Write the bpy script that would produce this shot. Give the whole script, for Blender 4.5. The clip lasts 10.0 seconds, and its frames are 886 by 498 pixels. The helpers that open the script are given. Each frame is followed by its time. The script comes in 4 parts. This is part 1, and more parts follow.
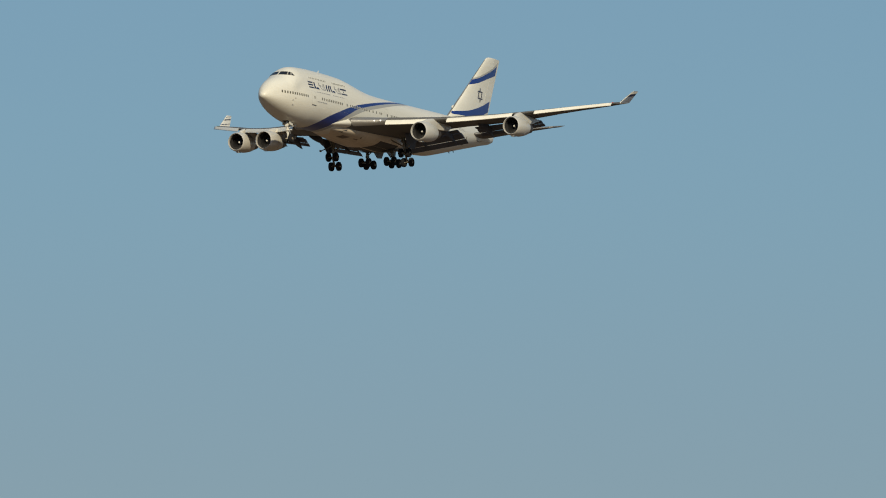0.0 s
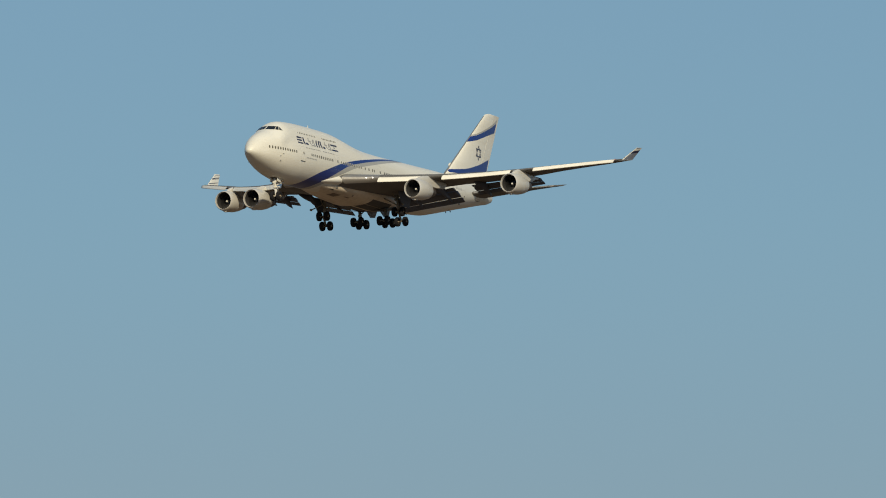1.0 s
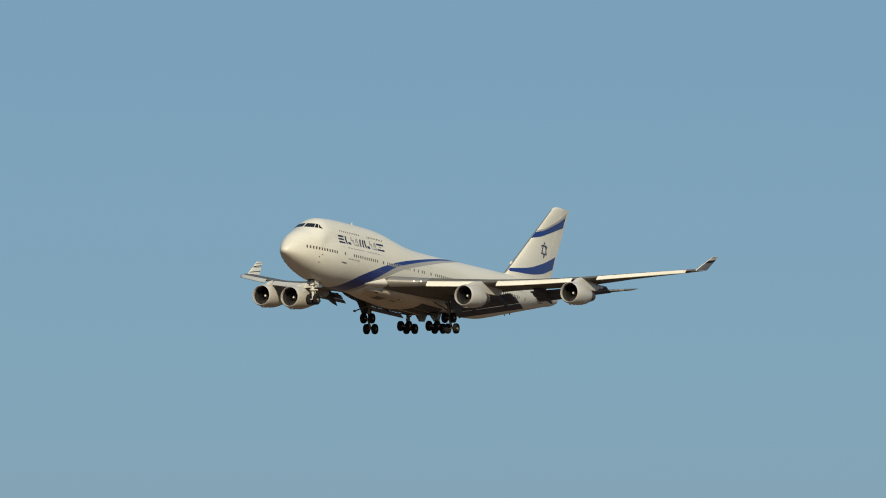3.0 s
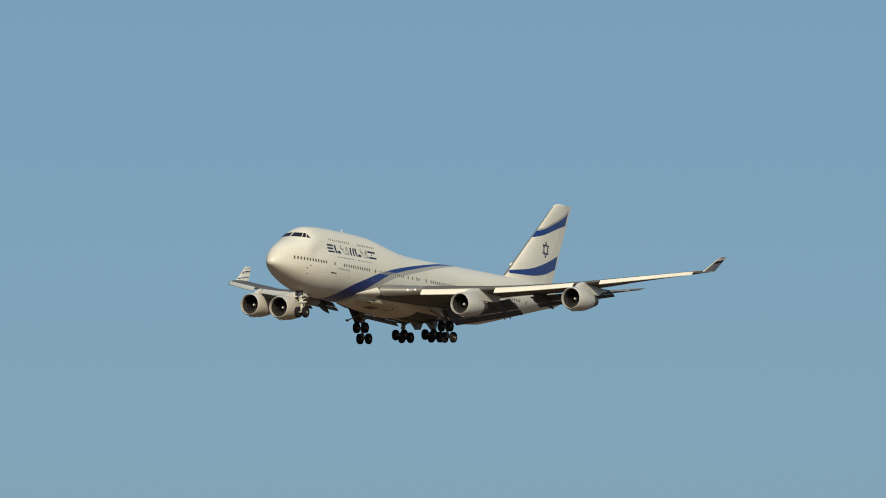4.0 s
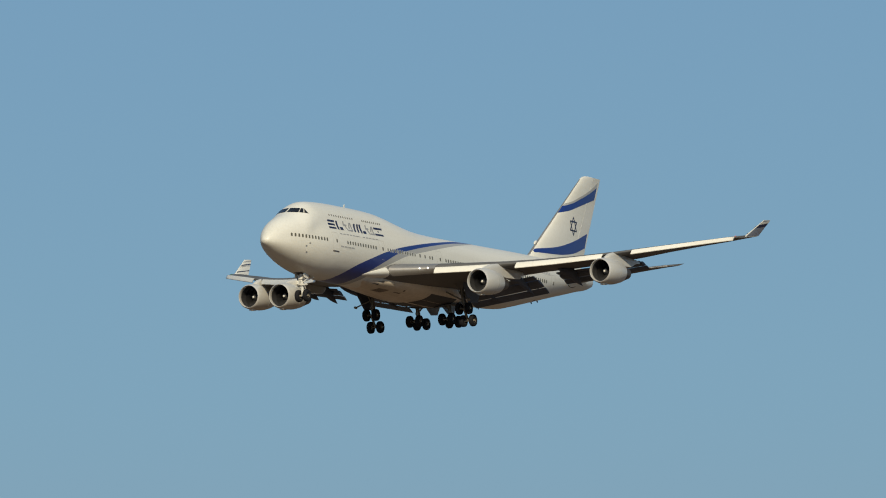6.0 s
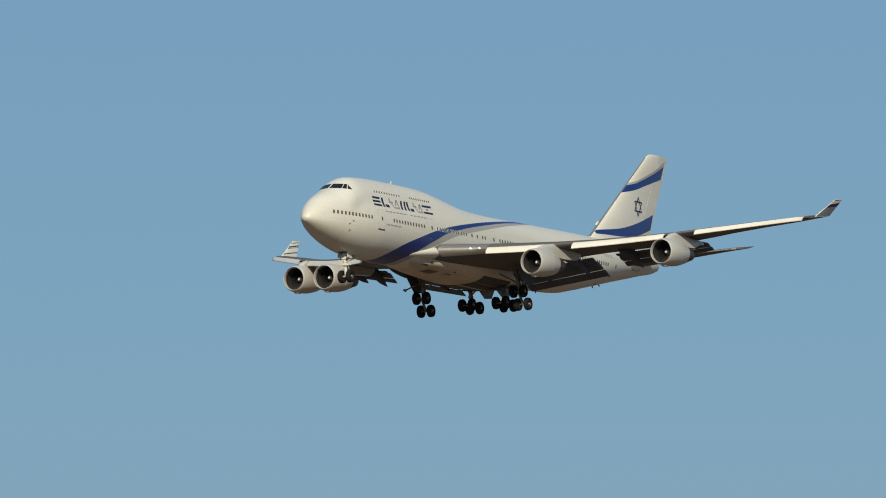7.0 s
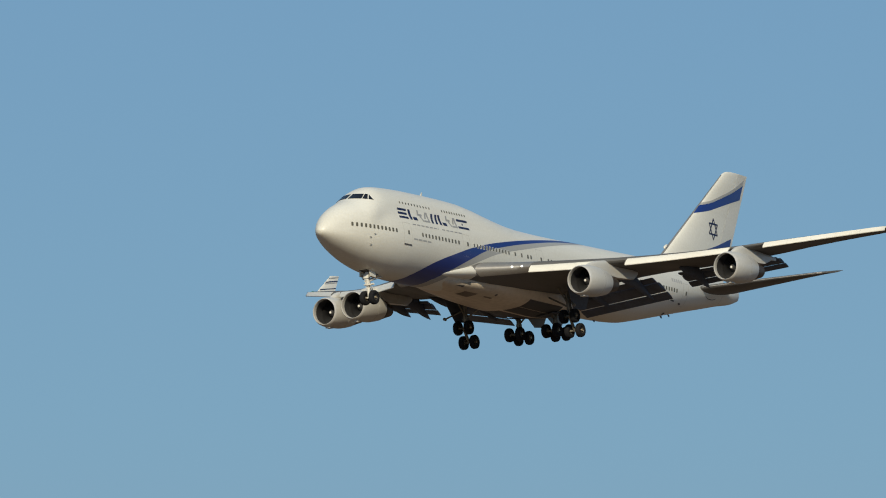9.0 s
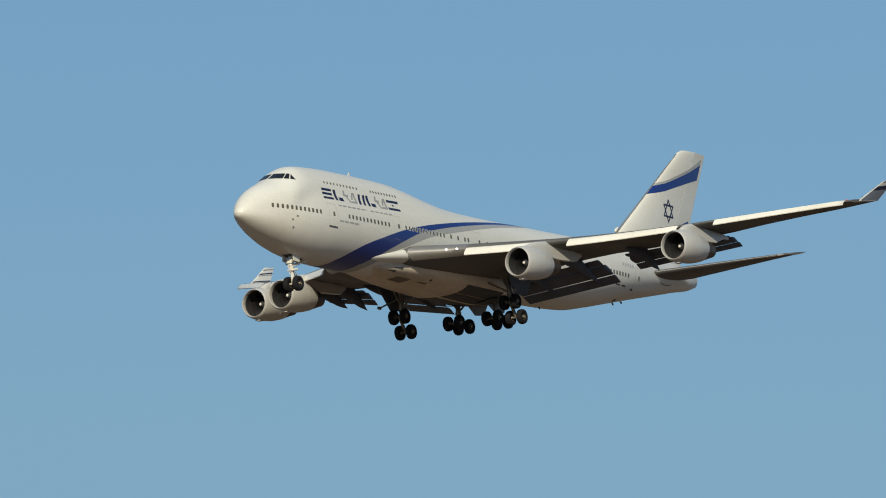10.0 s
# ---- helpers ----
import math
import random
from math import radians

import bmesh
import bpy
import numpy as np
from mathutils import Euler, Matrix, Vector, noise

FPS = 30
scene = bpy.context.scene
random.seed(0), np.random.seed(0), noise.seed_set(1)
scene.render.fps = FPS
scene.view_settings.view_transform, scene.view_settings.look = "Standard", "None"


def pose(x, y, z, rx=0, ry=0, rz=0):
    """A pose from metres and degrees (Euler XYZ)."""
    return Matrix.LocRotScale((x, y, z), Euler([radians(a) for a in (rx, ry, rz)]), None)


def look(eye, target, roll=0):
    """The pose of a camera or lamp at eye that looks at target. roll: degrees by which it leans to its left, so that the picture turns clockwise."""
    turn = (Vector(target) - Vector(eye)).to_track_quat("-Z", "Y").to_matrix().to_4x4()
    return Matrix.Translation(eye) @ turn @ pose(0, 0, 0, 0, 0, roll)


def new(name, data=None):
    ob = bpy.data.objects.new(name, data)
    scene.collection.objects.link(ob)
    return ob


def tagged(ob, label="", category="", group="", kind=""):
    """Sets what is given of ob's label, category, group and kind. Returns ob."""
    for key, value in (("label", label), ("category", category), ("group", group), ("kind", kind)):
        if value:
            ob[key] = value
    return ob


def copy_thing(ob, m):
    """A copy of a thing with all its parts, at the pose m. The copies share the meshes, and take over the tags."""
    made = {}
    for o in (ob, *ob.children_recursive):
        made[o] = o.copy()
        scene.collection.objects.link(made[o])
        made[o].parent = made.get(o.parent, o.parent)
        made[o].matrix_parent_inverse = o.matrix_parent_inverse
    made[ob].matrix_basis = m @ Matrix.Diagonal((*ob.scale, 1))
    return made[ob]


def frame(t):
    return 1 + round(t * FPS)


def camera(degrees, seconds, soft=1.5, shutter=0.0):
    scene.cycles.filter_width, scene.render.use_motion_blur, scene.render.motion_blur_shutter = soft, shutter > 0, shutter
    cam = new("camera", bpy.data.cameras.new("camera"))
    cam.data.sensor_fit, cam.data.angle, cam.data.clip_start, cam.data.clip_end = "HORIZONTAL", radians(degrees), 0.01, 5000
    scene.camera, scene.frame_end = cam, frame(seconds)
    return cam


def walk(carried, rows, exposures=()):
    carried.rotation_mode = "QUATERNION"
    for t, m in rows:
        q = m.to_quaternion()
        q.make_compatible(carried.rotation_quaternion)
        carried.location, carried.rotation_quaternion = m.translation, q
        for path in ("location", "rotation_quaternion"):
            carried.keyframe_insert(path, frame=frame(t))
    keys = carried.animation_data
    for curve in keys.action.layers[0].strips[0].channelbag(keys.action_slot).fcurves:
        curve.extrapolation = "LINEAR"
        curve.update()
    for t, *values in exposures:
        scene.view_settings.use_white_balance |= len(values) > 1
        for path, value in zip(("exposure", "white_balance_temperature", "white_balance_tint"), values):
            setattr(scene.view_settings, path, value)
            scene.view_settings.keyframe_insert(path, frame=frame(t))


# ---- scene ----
# ---------------------------------------------------------------- camera
EYE = Vector((0.0, 0.0, 1.7))

def aimed(bearing, elevation, lean):
    """The camera on its stand, turned to a bearing and an elevation, in degrees."""
    b, e = radians(bearing), radians(elevation)
    way = Vector((math.cos(e) * math.cos(b), math.cos(e) * math.sin(b), math.sin(e)))
    return look(EYE, EYE + way * 100, lean)


cam = camera(4.243, 10.0, soft=1.05)
walk(cam, [
    (0, aimed(-157.299, 5.114, 0.19)), (0.1, aimed(-157.128, 5.106, 0.11)), (0.2, aimed(-156.974, 5.090, 0.04)),
    (0.3, aimed(-156.853, 5.096, -0.02)), (0.4, aimed(-156.743, 5.130, -0.07)), (0.5, aimed(-156.639, 5.174, -0.10)),
    (0.6, aimed(-156.540, 5.223, -0.12)), (0.7, aimed(-156.437, 5.300, -0.12)), (0.8, aimed(-156.330, 5.347, -0.09)),
    (0.9, aimed(-156.205, 5.379, -0.04)), (1, aimed(-156.076, 5.441, 0.03)), (1.1, aimed(-155.914, 5.519, 0.12)),
    (1.2, aimed(-155.729, 5.580, 0.23)), (1.3, aimed(-155.544, 5.691, 0.34)), (1.4, aimed(-155.346, 5.852, 0.45)),
    (1.5, aimed(-155.253, 5.920, 0.55)), (1.6, aimed(-155.120, 6.042, 0.63)), (1.7, aimed(-154.997, 6.125, 0.68)),
    (1.8, aimed(-154.867, 6.149, 0.70)), (1.9, aimed(-154.743, 6.151, 0.71)), (2, aimed(-154.602, 6.150, 0.70)),
    (2.1, aimed(-154.473, 6.157, 0.68)), (2.2, aimed(-154.344, 6.150, 0.66)), (2.3, aimed(-154.204, 6.121, 0.63)),
    (2.4, aimed(-154.056, 6.096, 0.61)), (2.5, aimed(-153.903, 6.067, 0.60)), (2.6, aimed(-153.726, 6.042, 0.60)),
    (2.7, aimed(-153.564, 6.030, 0.60)), (3.8, aimed(-151.977, 6.130, -0.02)), (3.9, aimed(-151.819, 6.127, -0.07)),
    (4, aimed(-151.679, 6.136, -0.12)), (4.1, aimed(-151.547, 6.130, -0.15)), (4.2, aimed(-151.407, 6.083, -0.18)),
    (4.3, aimed(-151.261, 6.069, -0.21)), (4.4, aimed(-151.090, 6.050, -0.26)), (4.5, aimed(-150.924, 6.045, -0.32)),
    (4.6, aimed(-150.774, 6.034, -0.42)), (4.7, aimed(-150.632, 6.042, -0.52)), (4.8, aimed(-150.477, 6.049, -0.63)),
    (4.9, aimed(-150.333, 6.056, -0.73)), (5, aimed(-150.177, 6.073, -0.81)), (5.1, aimed(-150.007, 6.081, -0.85)),
    (5.2, aimed(-149.845, 6.078, -0.86)), (6.3, aimed(-147.835, 6.200, -0.48)), (6.4, aimed(-147.662, 6.190, -0.54)),
    (6.5, aimed(-147.441, 6.177, -0.57)), (6.6, aimed(-147.116, 6.169, -0.55)), (6.7, aimed(-146.861, 6.168, -0.47)),
    (6.8, aimed(-146.643, 6.179, -0.36)), (6.9, aimed(-146.476, 6.184, -0.25)), (7, aimed(-146.327, 6.176, -0.17)),
    (7.1, aimed(-146.185, 6.184, -0.12)), (7.2, aimed(-146.028, 6.199, -0.11)), (7.3, aimed(-145.857, 6.217, -0.12)),
    (7.4, aimed(-145.678, 6.254, -0.13)), (7.5, aimed(-145.504, 6.330, -0.13)), (7.6, aimed(-145.325, 6.370, -0.11)),
    (7.7, aimed(-145.142, 6.372, -0.07)), (7.8, aimed(-144.963, 6.393, -0.03)), (7.9, aimed(-144.791, 6.434, 0.01)),
    (8, aimed(-144.625, 6.458, 0.02)), (8.1, aimed(-144.460, 6.483, 0.00)), (8.2, aimed(-144.271, 6.479, -0.03)),
    (8.3, aimed(-144.102, 6.481, -0.07)), (8.4, aimed(-143.903, 6.477, -0.11)), (8.5, aimed(-143.692, 6.476, -0.13)),
    (8.6, aimed(-143.445, 6.456, -0.12)), (8.7, aimed(-143.070, 6.458, -0.09)), (8.8, aimed(-142.713, 6.464, -0.06)),
    (8.9, aimed(-142.266, 6.457, -0.02)), (9, aimed(-142.063, 6.459, -0.00)), (9.1, aimed(-141.809, 6.471, -0.00)),
    (9.2, aimed(-141.628, 6.486, -0.02)), (9.3, aimed(-141.438, 6.485, -0.04)), (9.4, aimed(-141.262, 6.475, -0.08)),
    (9.5, aimed(-141.077, 6.485, -0.11)), (9.6, aimed(-140.873, 6.467, -0.15)), (9.7, aimed(-140.694, 6.455, -0.18)),
    (9.8, aimed(-140.503, 6.464, -0.21)), (9.9, aimed(-140.285, 6.473, -0.24)), (10, aimed(-140.066, 6.482, -0.27)),
], exposures=[(0, -0.06, 6900, 10), (1, -0.02, 6900, 10), (2.5, 0.0, 6880, 10), (5, -0.03, 6700, 10), (7.5, -0.01, 6520, 10), (8.6, -0.04, 6455, 10), (9, 0.0, 6430, 10), (9.5, 0.0, 6400, 10), (10, 0.05, 6370, 10)])

# ---------------------------------------------------------------- light
SUN_BEARING, SUN_HEIGHT = 31.0, 26.0
sun_way = Vector((math.cos(radians(SUN_HEIGHT)) * math.cos(radians(SUN_BEARING)),
                  math.cos(radians(SUN_HEIGHT)) * math.sin(radians(SUN_BEARING)), math.sin(radians(SUN_HEIGHT))))
world = bpy.data.worlds.new("sky")
scene.world = world
world.use_nodes = True
sky = world.node_tree.nodes.new("ShaderNodeTexSky")
sky.sky_type = "NISHITA"
sky.sun_disc = False
sky.sun_elevation = radians(SUN_HEIGHT)
sky.sun_rotation = radians(90 - SUN_BEARING)
sky.altitude = 50
sky.air_density, sky.dust_density, sky.ozone_density = 1.3, 0.1, 3.0
backing = world.node_tree.nodes["Background"]
backing.inputs["Strength"].default_value = 0.0475
haze = world.node_tree.nodes.new("ShaderNodeMix")
haze.data_type, haze.blend_type = "RGBA", "MULTIPLY"
haze.inputs["Factor"].default_value = 1.0
haze.inputs["B"].default_value = (0.70, 0.97, 1.36, 1)
world.node_tree.links.new(sky.outputs["Color"], haze.inputs["A"])
even = world.node_tree.nodes.new("ShaderNodeMix")  # thin even haze over the whole sky
even.data_type = "RGBA"
even.inputs["Factor"].default_value = 0.35
even.inputs["B"].default_value = (4.2, 7.4, 10.2, 1)
world.node_tree.links.new(haze.outputs["Result"], even.inputs["A"])
place = world.node_tree.nodes.new("ShaderNodeTexCoord")
height = world.node_tree.nodes.new("ShaderNodeSeparateXYZ")
world.node_tree.links.new(place.outputs["Generated"], height.inputs["Vector"])
low = world.node_tree.nodes.new("ShaderNodeMapRange")  # a mauve layer of dust low over the horizon
low.interpolation_type = "SMOOTHSTEP"
low.inputs["From Min"].default_value, low.inputs["From Max"].default_value = 0.101, 0.068
world.node_tree.links.new(height.outputs["Z"], low.inputs["Value"])
dust = world.node_tree.nodes.new("ShaderNodeMix")
dust.data_type, dust.blend_type = "RGBA", "MULTIPLY"
dust.inputs["B"].default_value = (1.0, 0.915, 0.93, 1)
world.node_tree.links.new(low.outputs["Result"], dust.inputs["Factor"])
world.node_tree.links.new(even.outputs["Result"], dust.inputs["A"])
world.node_tree.links.new(dust.outputs["Result"], backing.inputs["Color"])
sun = new("sun", bpy.data.lights.new("sun", "SUN"))
sun.data.energy, sun.data.angle, sun.data.color = 3.6, radians(0.55), (1.0, 0.89, 0.655)
sun.matrix_world = look(sun_way * 300, (0, 0, 0))


# ---------------------------------------------------------------- materials
def paint(name, colour, rough=0.4, metal=0.0, grime=0.12, grain=6.0, streak=0.35, bump=0.02, coat=0.0, emit=0.0, shine=0.5):
    """A surface with broad stains, streaks along the airflow and a fine grain."""
    m = bpy.data.materials.new(name)
    m.use_nodes = True
    n, li = m.node_tree.nodes, m.node_tree.links
    b = n["Principled BSDF"]
    co = n.new("ShaderNodeTexCoord")
    flow = n.new("ShaderNodeMapping")
    flow.inputs["Scale"].default_value = (0.12, 1.0, 1.0)
    li.new(co.outputs["Object"], flow.inputs["Vector"])
    broad = n.new("ShaderNodeTexNoise")
    broad.inputs["Scale"].default_value, broad.inputs["Detail"].default_value = streak, 6
    li.new(flow.outputs["Vector"], broad.inputs["Vector"])
    fine = n.new("ShaderNodeTexNoise")
    fine.inputs["Scale"].default_value, fine.inputs["Detail"].default_value = grain, 4
    li.new(co.outputs["Object"], fine.inputs["Vector"])
    both = n.new("ShaderNodeMix")
    both.data_type, both.inputs["Factor"].default_value = "FLOAT", 0.35
    li.new(broad.outputs["Fac"], both.inputs["A"])
    li.new(fine.outputs["Fac"], both.inputs["B"])
    ramp = n.new("ShaderNodeMapRange")
    ramp.inputs["From Min"].default_value, ramp.inputs["From Max"].default_value = 0.38, 0.68
    li.new(both.outputs["Result"], ramp.inputs["Value"])
    mix = n.new("ShaderNodeMix")
    mix.data_type = "RGBA"
    dark = [c * (1 - grime) for c in colour]
    mix.inputs["A"].default_value = (*colour, 1)
    mix.inputs["B"].default_value = (dark[0], dark[1] * 0.985, dark[2] * 0.95, 1)
    li.new(ramp.outputs["Result"], mix.inputs["Factor"])
    li.new(mix.outputs["Result"], b.inputs["Base Color"])
    r = n.new("ShaderNodeMapRange")
    r.inputs["To Min"].default_value, r.inputs["To Max"].default_value = rough * 0.85, min(1.0, rough * 1.25)
    li.new(both.outputs["Result"], r.inputs["Value"])
    li.new(r.outputs["Result"], b.inputs["Roughness"])
    b.inputs["Metallic"].default_value = metal
    b.inputs["Coat Weight"].default_value = coat
    b.inputs["Specular IOR Level"].default_value = shine
    b.inputs["Coat Roughness"].default_value = 0.15
    if bump:
        bm_ = n.new("ShaderNodeBump")
        bm_.inputs["Strength"].default_value, bm_.inputs["Distance"].default_value = bump, 0.05
        li.new(fine.outputs["Fac"], bm_.inputs["Height"])
        li.new(bm_.outputs["Normal"], b.inputs["Normal"])
    if emit:
        b.inputs["Emission Color"].default_value = (1.0, 0.95, 0.86, 1)
        b.inputs["Emission Strength"].default_value = emit
    return m


WHITE = paint("white_paint", (0.80, 0.785, 0.715), 0.42, grime=0.15, coat=0.12)
# white greyed for the rudder, imitating the sun grazing it
RUDDER = paint("shade_greyed_rudder_paint", (0.75, 0.74, 0.685), 0.45, grime=0.2, streak=0.6)
# white with streaky grime; the tan tint imitates light bounced off the ground
BELLY = paint("grimy_bounce_tinted_paint", (0.76, 0.66, 0.53), 0.40, grime=0.38, streak=0.5, grain=2.0)
BLUE = paint("blue_paint", (0.012, 0.04, 0.23), 0.35, grime=0.15, coat=0.2)
SILVER = paint("silver_paint", (0.42, 0.42, 0.41), 0.4, grime=0.12)
NAVY = paint("navy_lettering_paint", (0.012, 0.016, 0.06), 0.4)
PALE = paint("pale_grey_lettering_paint", (0.36, 0.36, 0.36), 0.45)
FAINT = paint("faint_grey_paint", (0.52, 0.52, 0.51), 0.45)
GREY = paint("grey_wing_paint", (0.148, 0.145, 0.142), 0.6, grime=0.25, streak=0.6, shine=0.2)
# flap grey toned darker and bluer for shade and skylight beneath the wing
FLAP = paint("shade_toned_flap_paint", (0.104, 0.116, 0.150), 0.55, grime=0.35, streak=0.9, shine=0.2)
CREAM = paint("leading_edge_paint", (0.82, 0.80, 0.73), 0.4, grime=0.10)
COWL = paint("nacelle_paint", (0.64, 0.63, 0.595), 0.38, grime=0.15, streak=0.8, coat=0.15)
LIP = paint("pale_lip_metal", (0.64, 0.63, 0.61), 0.4, metal=0.2, grime=0.08)
BARE = paint("dull_bare_metal", (0.38, 0.365, 0.345), 0.42, metal=0.5, grime=0.3)
LINER = paint("inlet_liner", (0.05, 0.05, 0.054), 0.6, shine=0.25)
FAN = paint("fan_blade_metal", (0.07, 0.07, 0.075), 0.4, metal=0.6)
SPIN = paint("spinner_paint", (0.06, 0.06, 0.065), 0.3, coat=0.5)
HOT = paint("heat_stained_metal", (0.13, 0.10, 0.08), 0.5, metal=0.55, grime=0.4, streak=1.5)
# gear metal darkened to imitate the body's shade; its streaks are grime
LEG = paint("shade_toned_gear_metal", (0.24, 0.22, 0.18), 0.45, metal=0.3, grime=0.4, streak=2.0)
TYRE = paint("tyre_rubber", (0.022, 0.022, 0.025), 0.9, grime=0.3, bump=0.0, shine=0.05)
RIM = paint("wheel_rim_metal", (0.12, 0.105, 0.085), 0.4, metal=0.4, grime=0.3)
DOOR = paint("gear_door_paint", (0.20, 0.19, 0.175), 0.5, grime=0.35, streak=1.2)
BROWN = paint("dark_brown_paint", (0.20, 0.165, 0.13), 0.5, grime=0.5, streak=1.5)
BRONZE = paint("bronze_gear_metal", (0.46, 0.37, 0.23), 0.4, metal=0.3, grime=0.35, streak=2.0)
# winglet's outer face: grey colour stands in for its shade
SHADED = paint("winglet_shade_paint", (0.24, 0.27, 0.33), 0.35, grime=0.12, coat=0.2)
STRUT = paint("gear_leg_paint", (0.82, 0.80, 0.74), 0.42, grime=0.3, streak=2.0)
DARK = paint("bay_shadow_metal", (0.095, 0.095, 0.10), 0.7, grime=0.4)
GLASS = paint("dark_window_glass", (0.012, 0.012, 0.014), 0.28, grime=0.2, bump=0.0)
CABIN = paint("cabin_window_pane", (0.14, 0.13, 0.095), 0.3, grime=0.3, bump=0.0)
SEAM = paint("panel_seam", (0.58, 0.57, 0.53), 0.6)
LAMP = paint("landing_light_lens", (0.9, 0.9, 0.9), 0.2, emit=1.3)
FIELD = paint("dry_field", (0.175, 0.108, 0.060), 0.95, grime=0.5, streak=0.01, grain=0.08, bump=0.0)


# ---------------------------------------------------------------- building kit
# The aircraft's own space: stations run aft from the nose, y to port, z over the wheels.
def P(s, y, z):
    return Vector((32.0 - s, y, z - 5.0))


class Build:
    """Collects faces for one mesh."""

    def __init__(self):
        self.v, self.f, self.mi = [], [], []

    def add(self, verts, faces, mi=0):
        k = len(self.v)
        self.v += [Vector(p) for p in verts]
        self.f += [[i + k for i in q] for q in faces]
        self.mi += [mi] * len(faces)
        return self

    def loft(self, rings, closed=True, caps=True, mi=0):
        n = len(rings[0])
        verts = [p for r in rings for p in r]
        faces = []
        for a in range(len(rings) - 1):
            for i in range(n if closed else n - 1):
                j = (i + 1) % n
                faces.append((a * n + i, a * n + j, (a + 1) * n + j, (a + 1) * n + i))
        if caps and closed:
            faces += [tuple(range(n)), tuple(range((len(rings) - 1) * n, len(rings) * n))]
        return self.add(verts, faces, mi)

    def lathe(self, profile, centre, axis, n=40, mi=0, caps=False):
        """profile: distance along the axis and radius."""
        axis = Vector(axis).normalized()
        side_ = axis.orthogonal().normalized()
        other = axis.cross(side_)
        rings = [[Vector(centre) + axis * d + (side_ * math.cos(2 * math.pi * i / n) + other * math.sin(2 * math.pi * i / n)) * r
                  for i in range(n)] for d, r in profile]
        return self.loft(rings, True, caps, mi)

    def tube(self, a, b, ra, rb=None, n=12, mi=0):
        a, b = Vector(a), Vector(b)
        rb = ra if rb is None else rb
        d = (b - a).length
        return self.lathe([(0, ra), (d, rb)], a, b - a, n, mi, True)

    def box(self, m, size, mi=0):
        x, y, z = (h / 2 for h in size)
        c = [m @ Vector((i * x, j * y, k * z)) for i in (-1, 1) for j in (-1, 1) for k in (-1, 1)]
        return self.add(c, [(0, 1, 3, 2), (4, 6, 7, 5), (0, 4, 5, 1), (2, 3, 7, 6), (0, 2, 6, 4), (1, 5, 7, 3)], mi)

    def plate(self, outline, thick, mi=0):
        """A flat or bent outline given two thickness."""
        n = len(outline)
        nor = Vector((0, 0, 0))
        for i in range(n):
            nor += outline[i].cross(outline[(i + 1) % n])
        nor = nor.normalized() * thick / 2
        return self.loft([[p - nor for p in outline], [p + nor for p in outline]], True, True, mi)

    def mesh(self, name, mats, angle=35, smooth=True):
        bm = bmesh.new()
        vs = [bm.verts.new(p) for p in self.v]
        for q, mi in zip(self.f, self.mi):
            if len(set(q)) > 2:
                face = bm.faces.new([vs[i] for i in q])
                face.material_index, face.smooth = mi, smooth
        bmesh.ops.remove_doubles(bm, verts=bm.verts, dist=0.0004)
        bmesh.ops.recalc_face_normals(bm, faces=bm.faces)
        me = bpy.data.meshes.new(name)
        bm.to_mesh(me)
        bm.free()
        for m in mats if isinstance(mats, (list, tuple)) else [mats]:
            me.materials.append(m)
        if smooth:
            me.set_sharp_from_angle(angle=radians(angle))
        return me

    def part(self, name, mats, parent, label="", angle=35, smooth=True):
        return attach(name, self.mesh(name, mats, angle, smooth), parent, label)


def attach(name, mesh, parent, label="", m=None):
    ob = new(name, mesh)
    ob.parent = parent
    if m is not None:
        ob.matrix_basis = m
    return tagged(ob, label) if label else ob


def table(rows, s):
    """Smooth monotone interpolation in a table."""
    xs, ys = [r[0] for r in rows], [r[1] for r in rows]
    if s <= xs[0]:
        return ys[0]
    if s >= xs[-1]:
        return ys[-1]
    i = max(k for k in range(len(xs) - 1) if xs[k] <= s)

    def slope(k):
        if k == 0:
            return (ys[1] - ys[0]) / (xs[1] - xs[0])
        if k == len(xs) - 1:
            return (ys[-1] - ys[-2]) / (xs[-1] - xs[-2])
        a, b = (ys[k] - ys[k - 1]) / (xs[k] - xs[k - 1]), (ys[k + 1] - ys[k]) / (xs[k + 1] - xs[k])
        return 0 if a * b <= 0 else 2 * a * b / (a + b)

    h = xs[i + 1] - xs[i]
    u, m0, m1 = (s - xs[i]) / h, slope(i) * h, slope(i + 1) * h
    return ((2 * u ** 3 - 3 * u * u + 1) * ys[i] + (u ** 3 - 2 * u * u + u) * m0
            + (3 * u * u - 2 * u ** 3) * ys[i + 1] + (u ** 3 - u * u) * m1)


# ---------------------------------------------------------------- ground
def make_ground():
    b = Build()
    n = 72
    rings = [[Vector((r * math.cos(2 * math.pi * i / n), r * math.sin(2 * math.pi * i / n), 0)) for i in range(n)]
             for r in (0.5, 40, 200, 700, 1600, 3000, 4600)]
    b.loft(rings, True, False)
    b.add(rings[0], [tuple(range(n))])
    ob = new("ground", b.mesh("ground", FIELD, smooth=False))
    tagged(ob, "dry tan grass field reaching to the horizon", "ground", kind="structure")


make_ground()

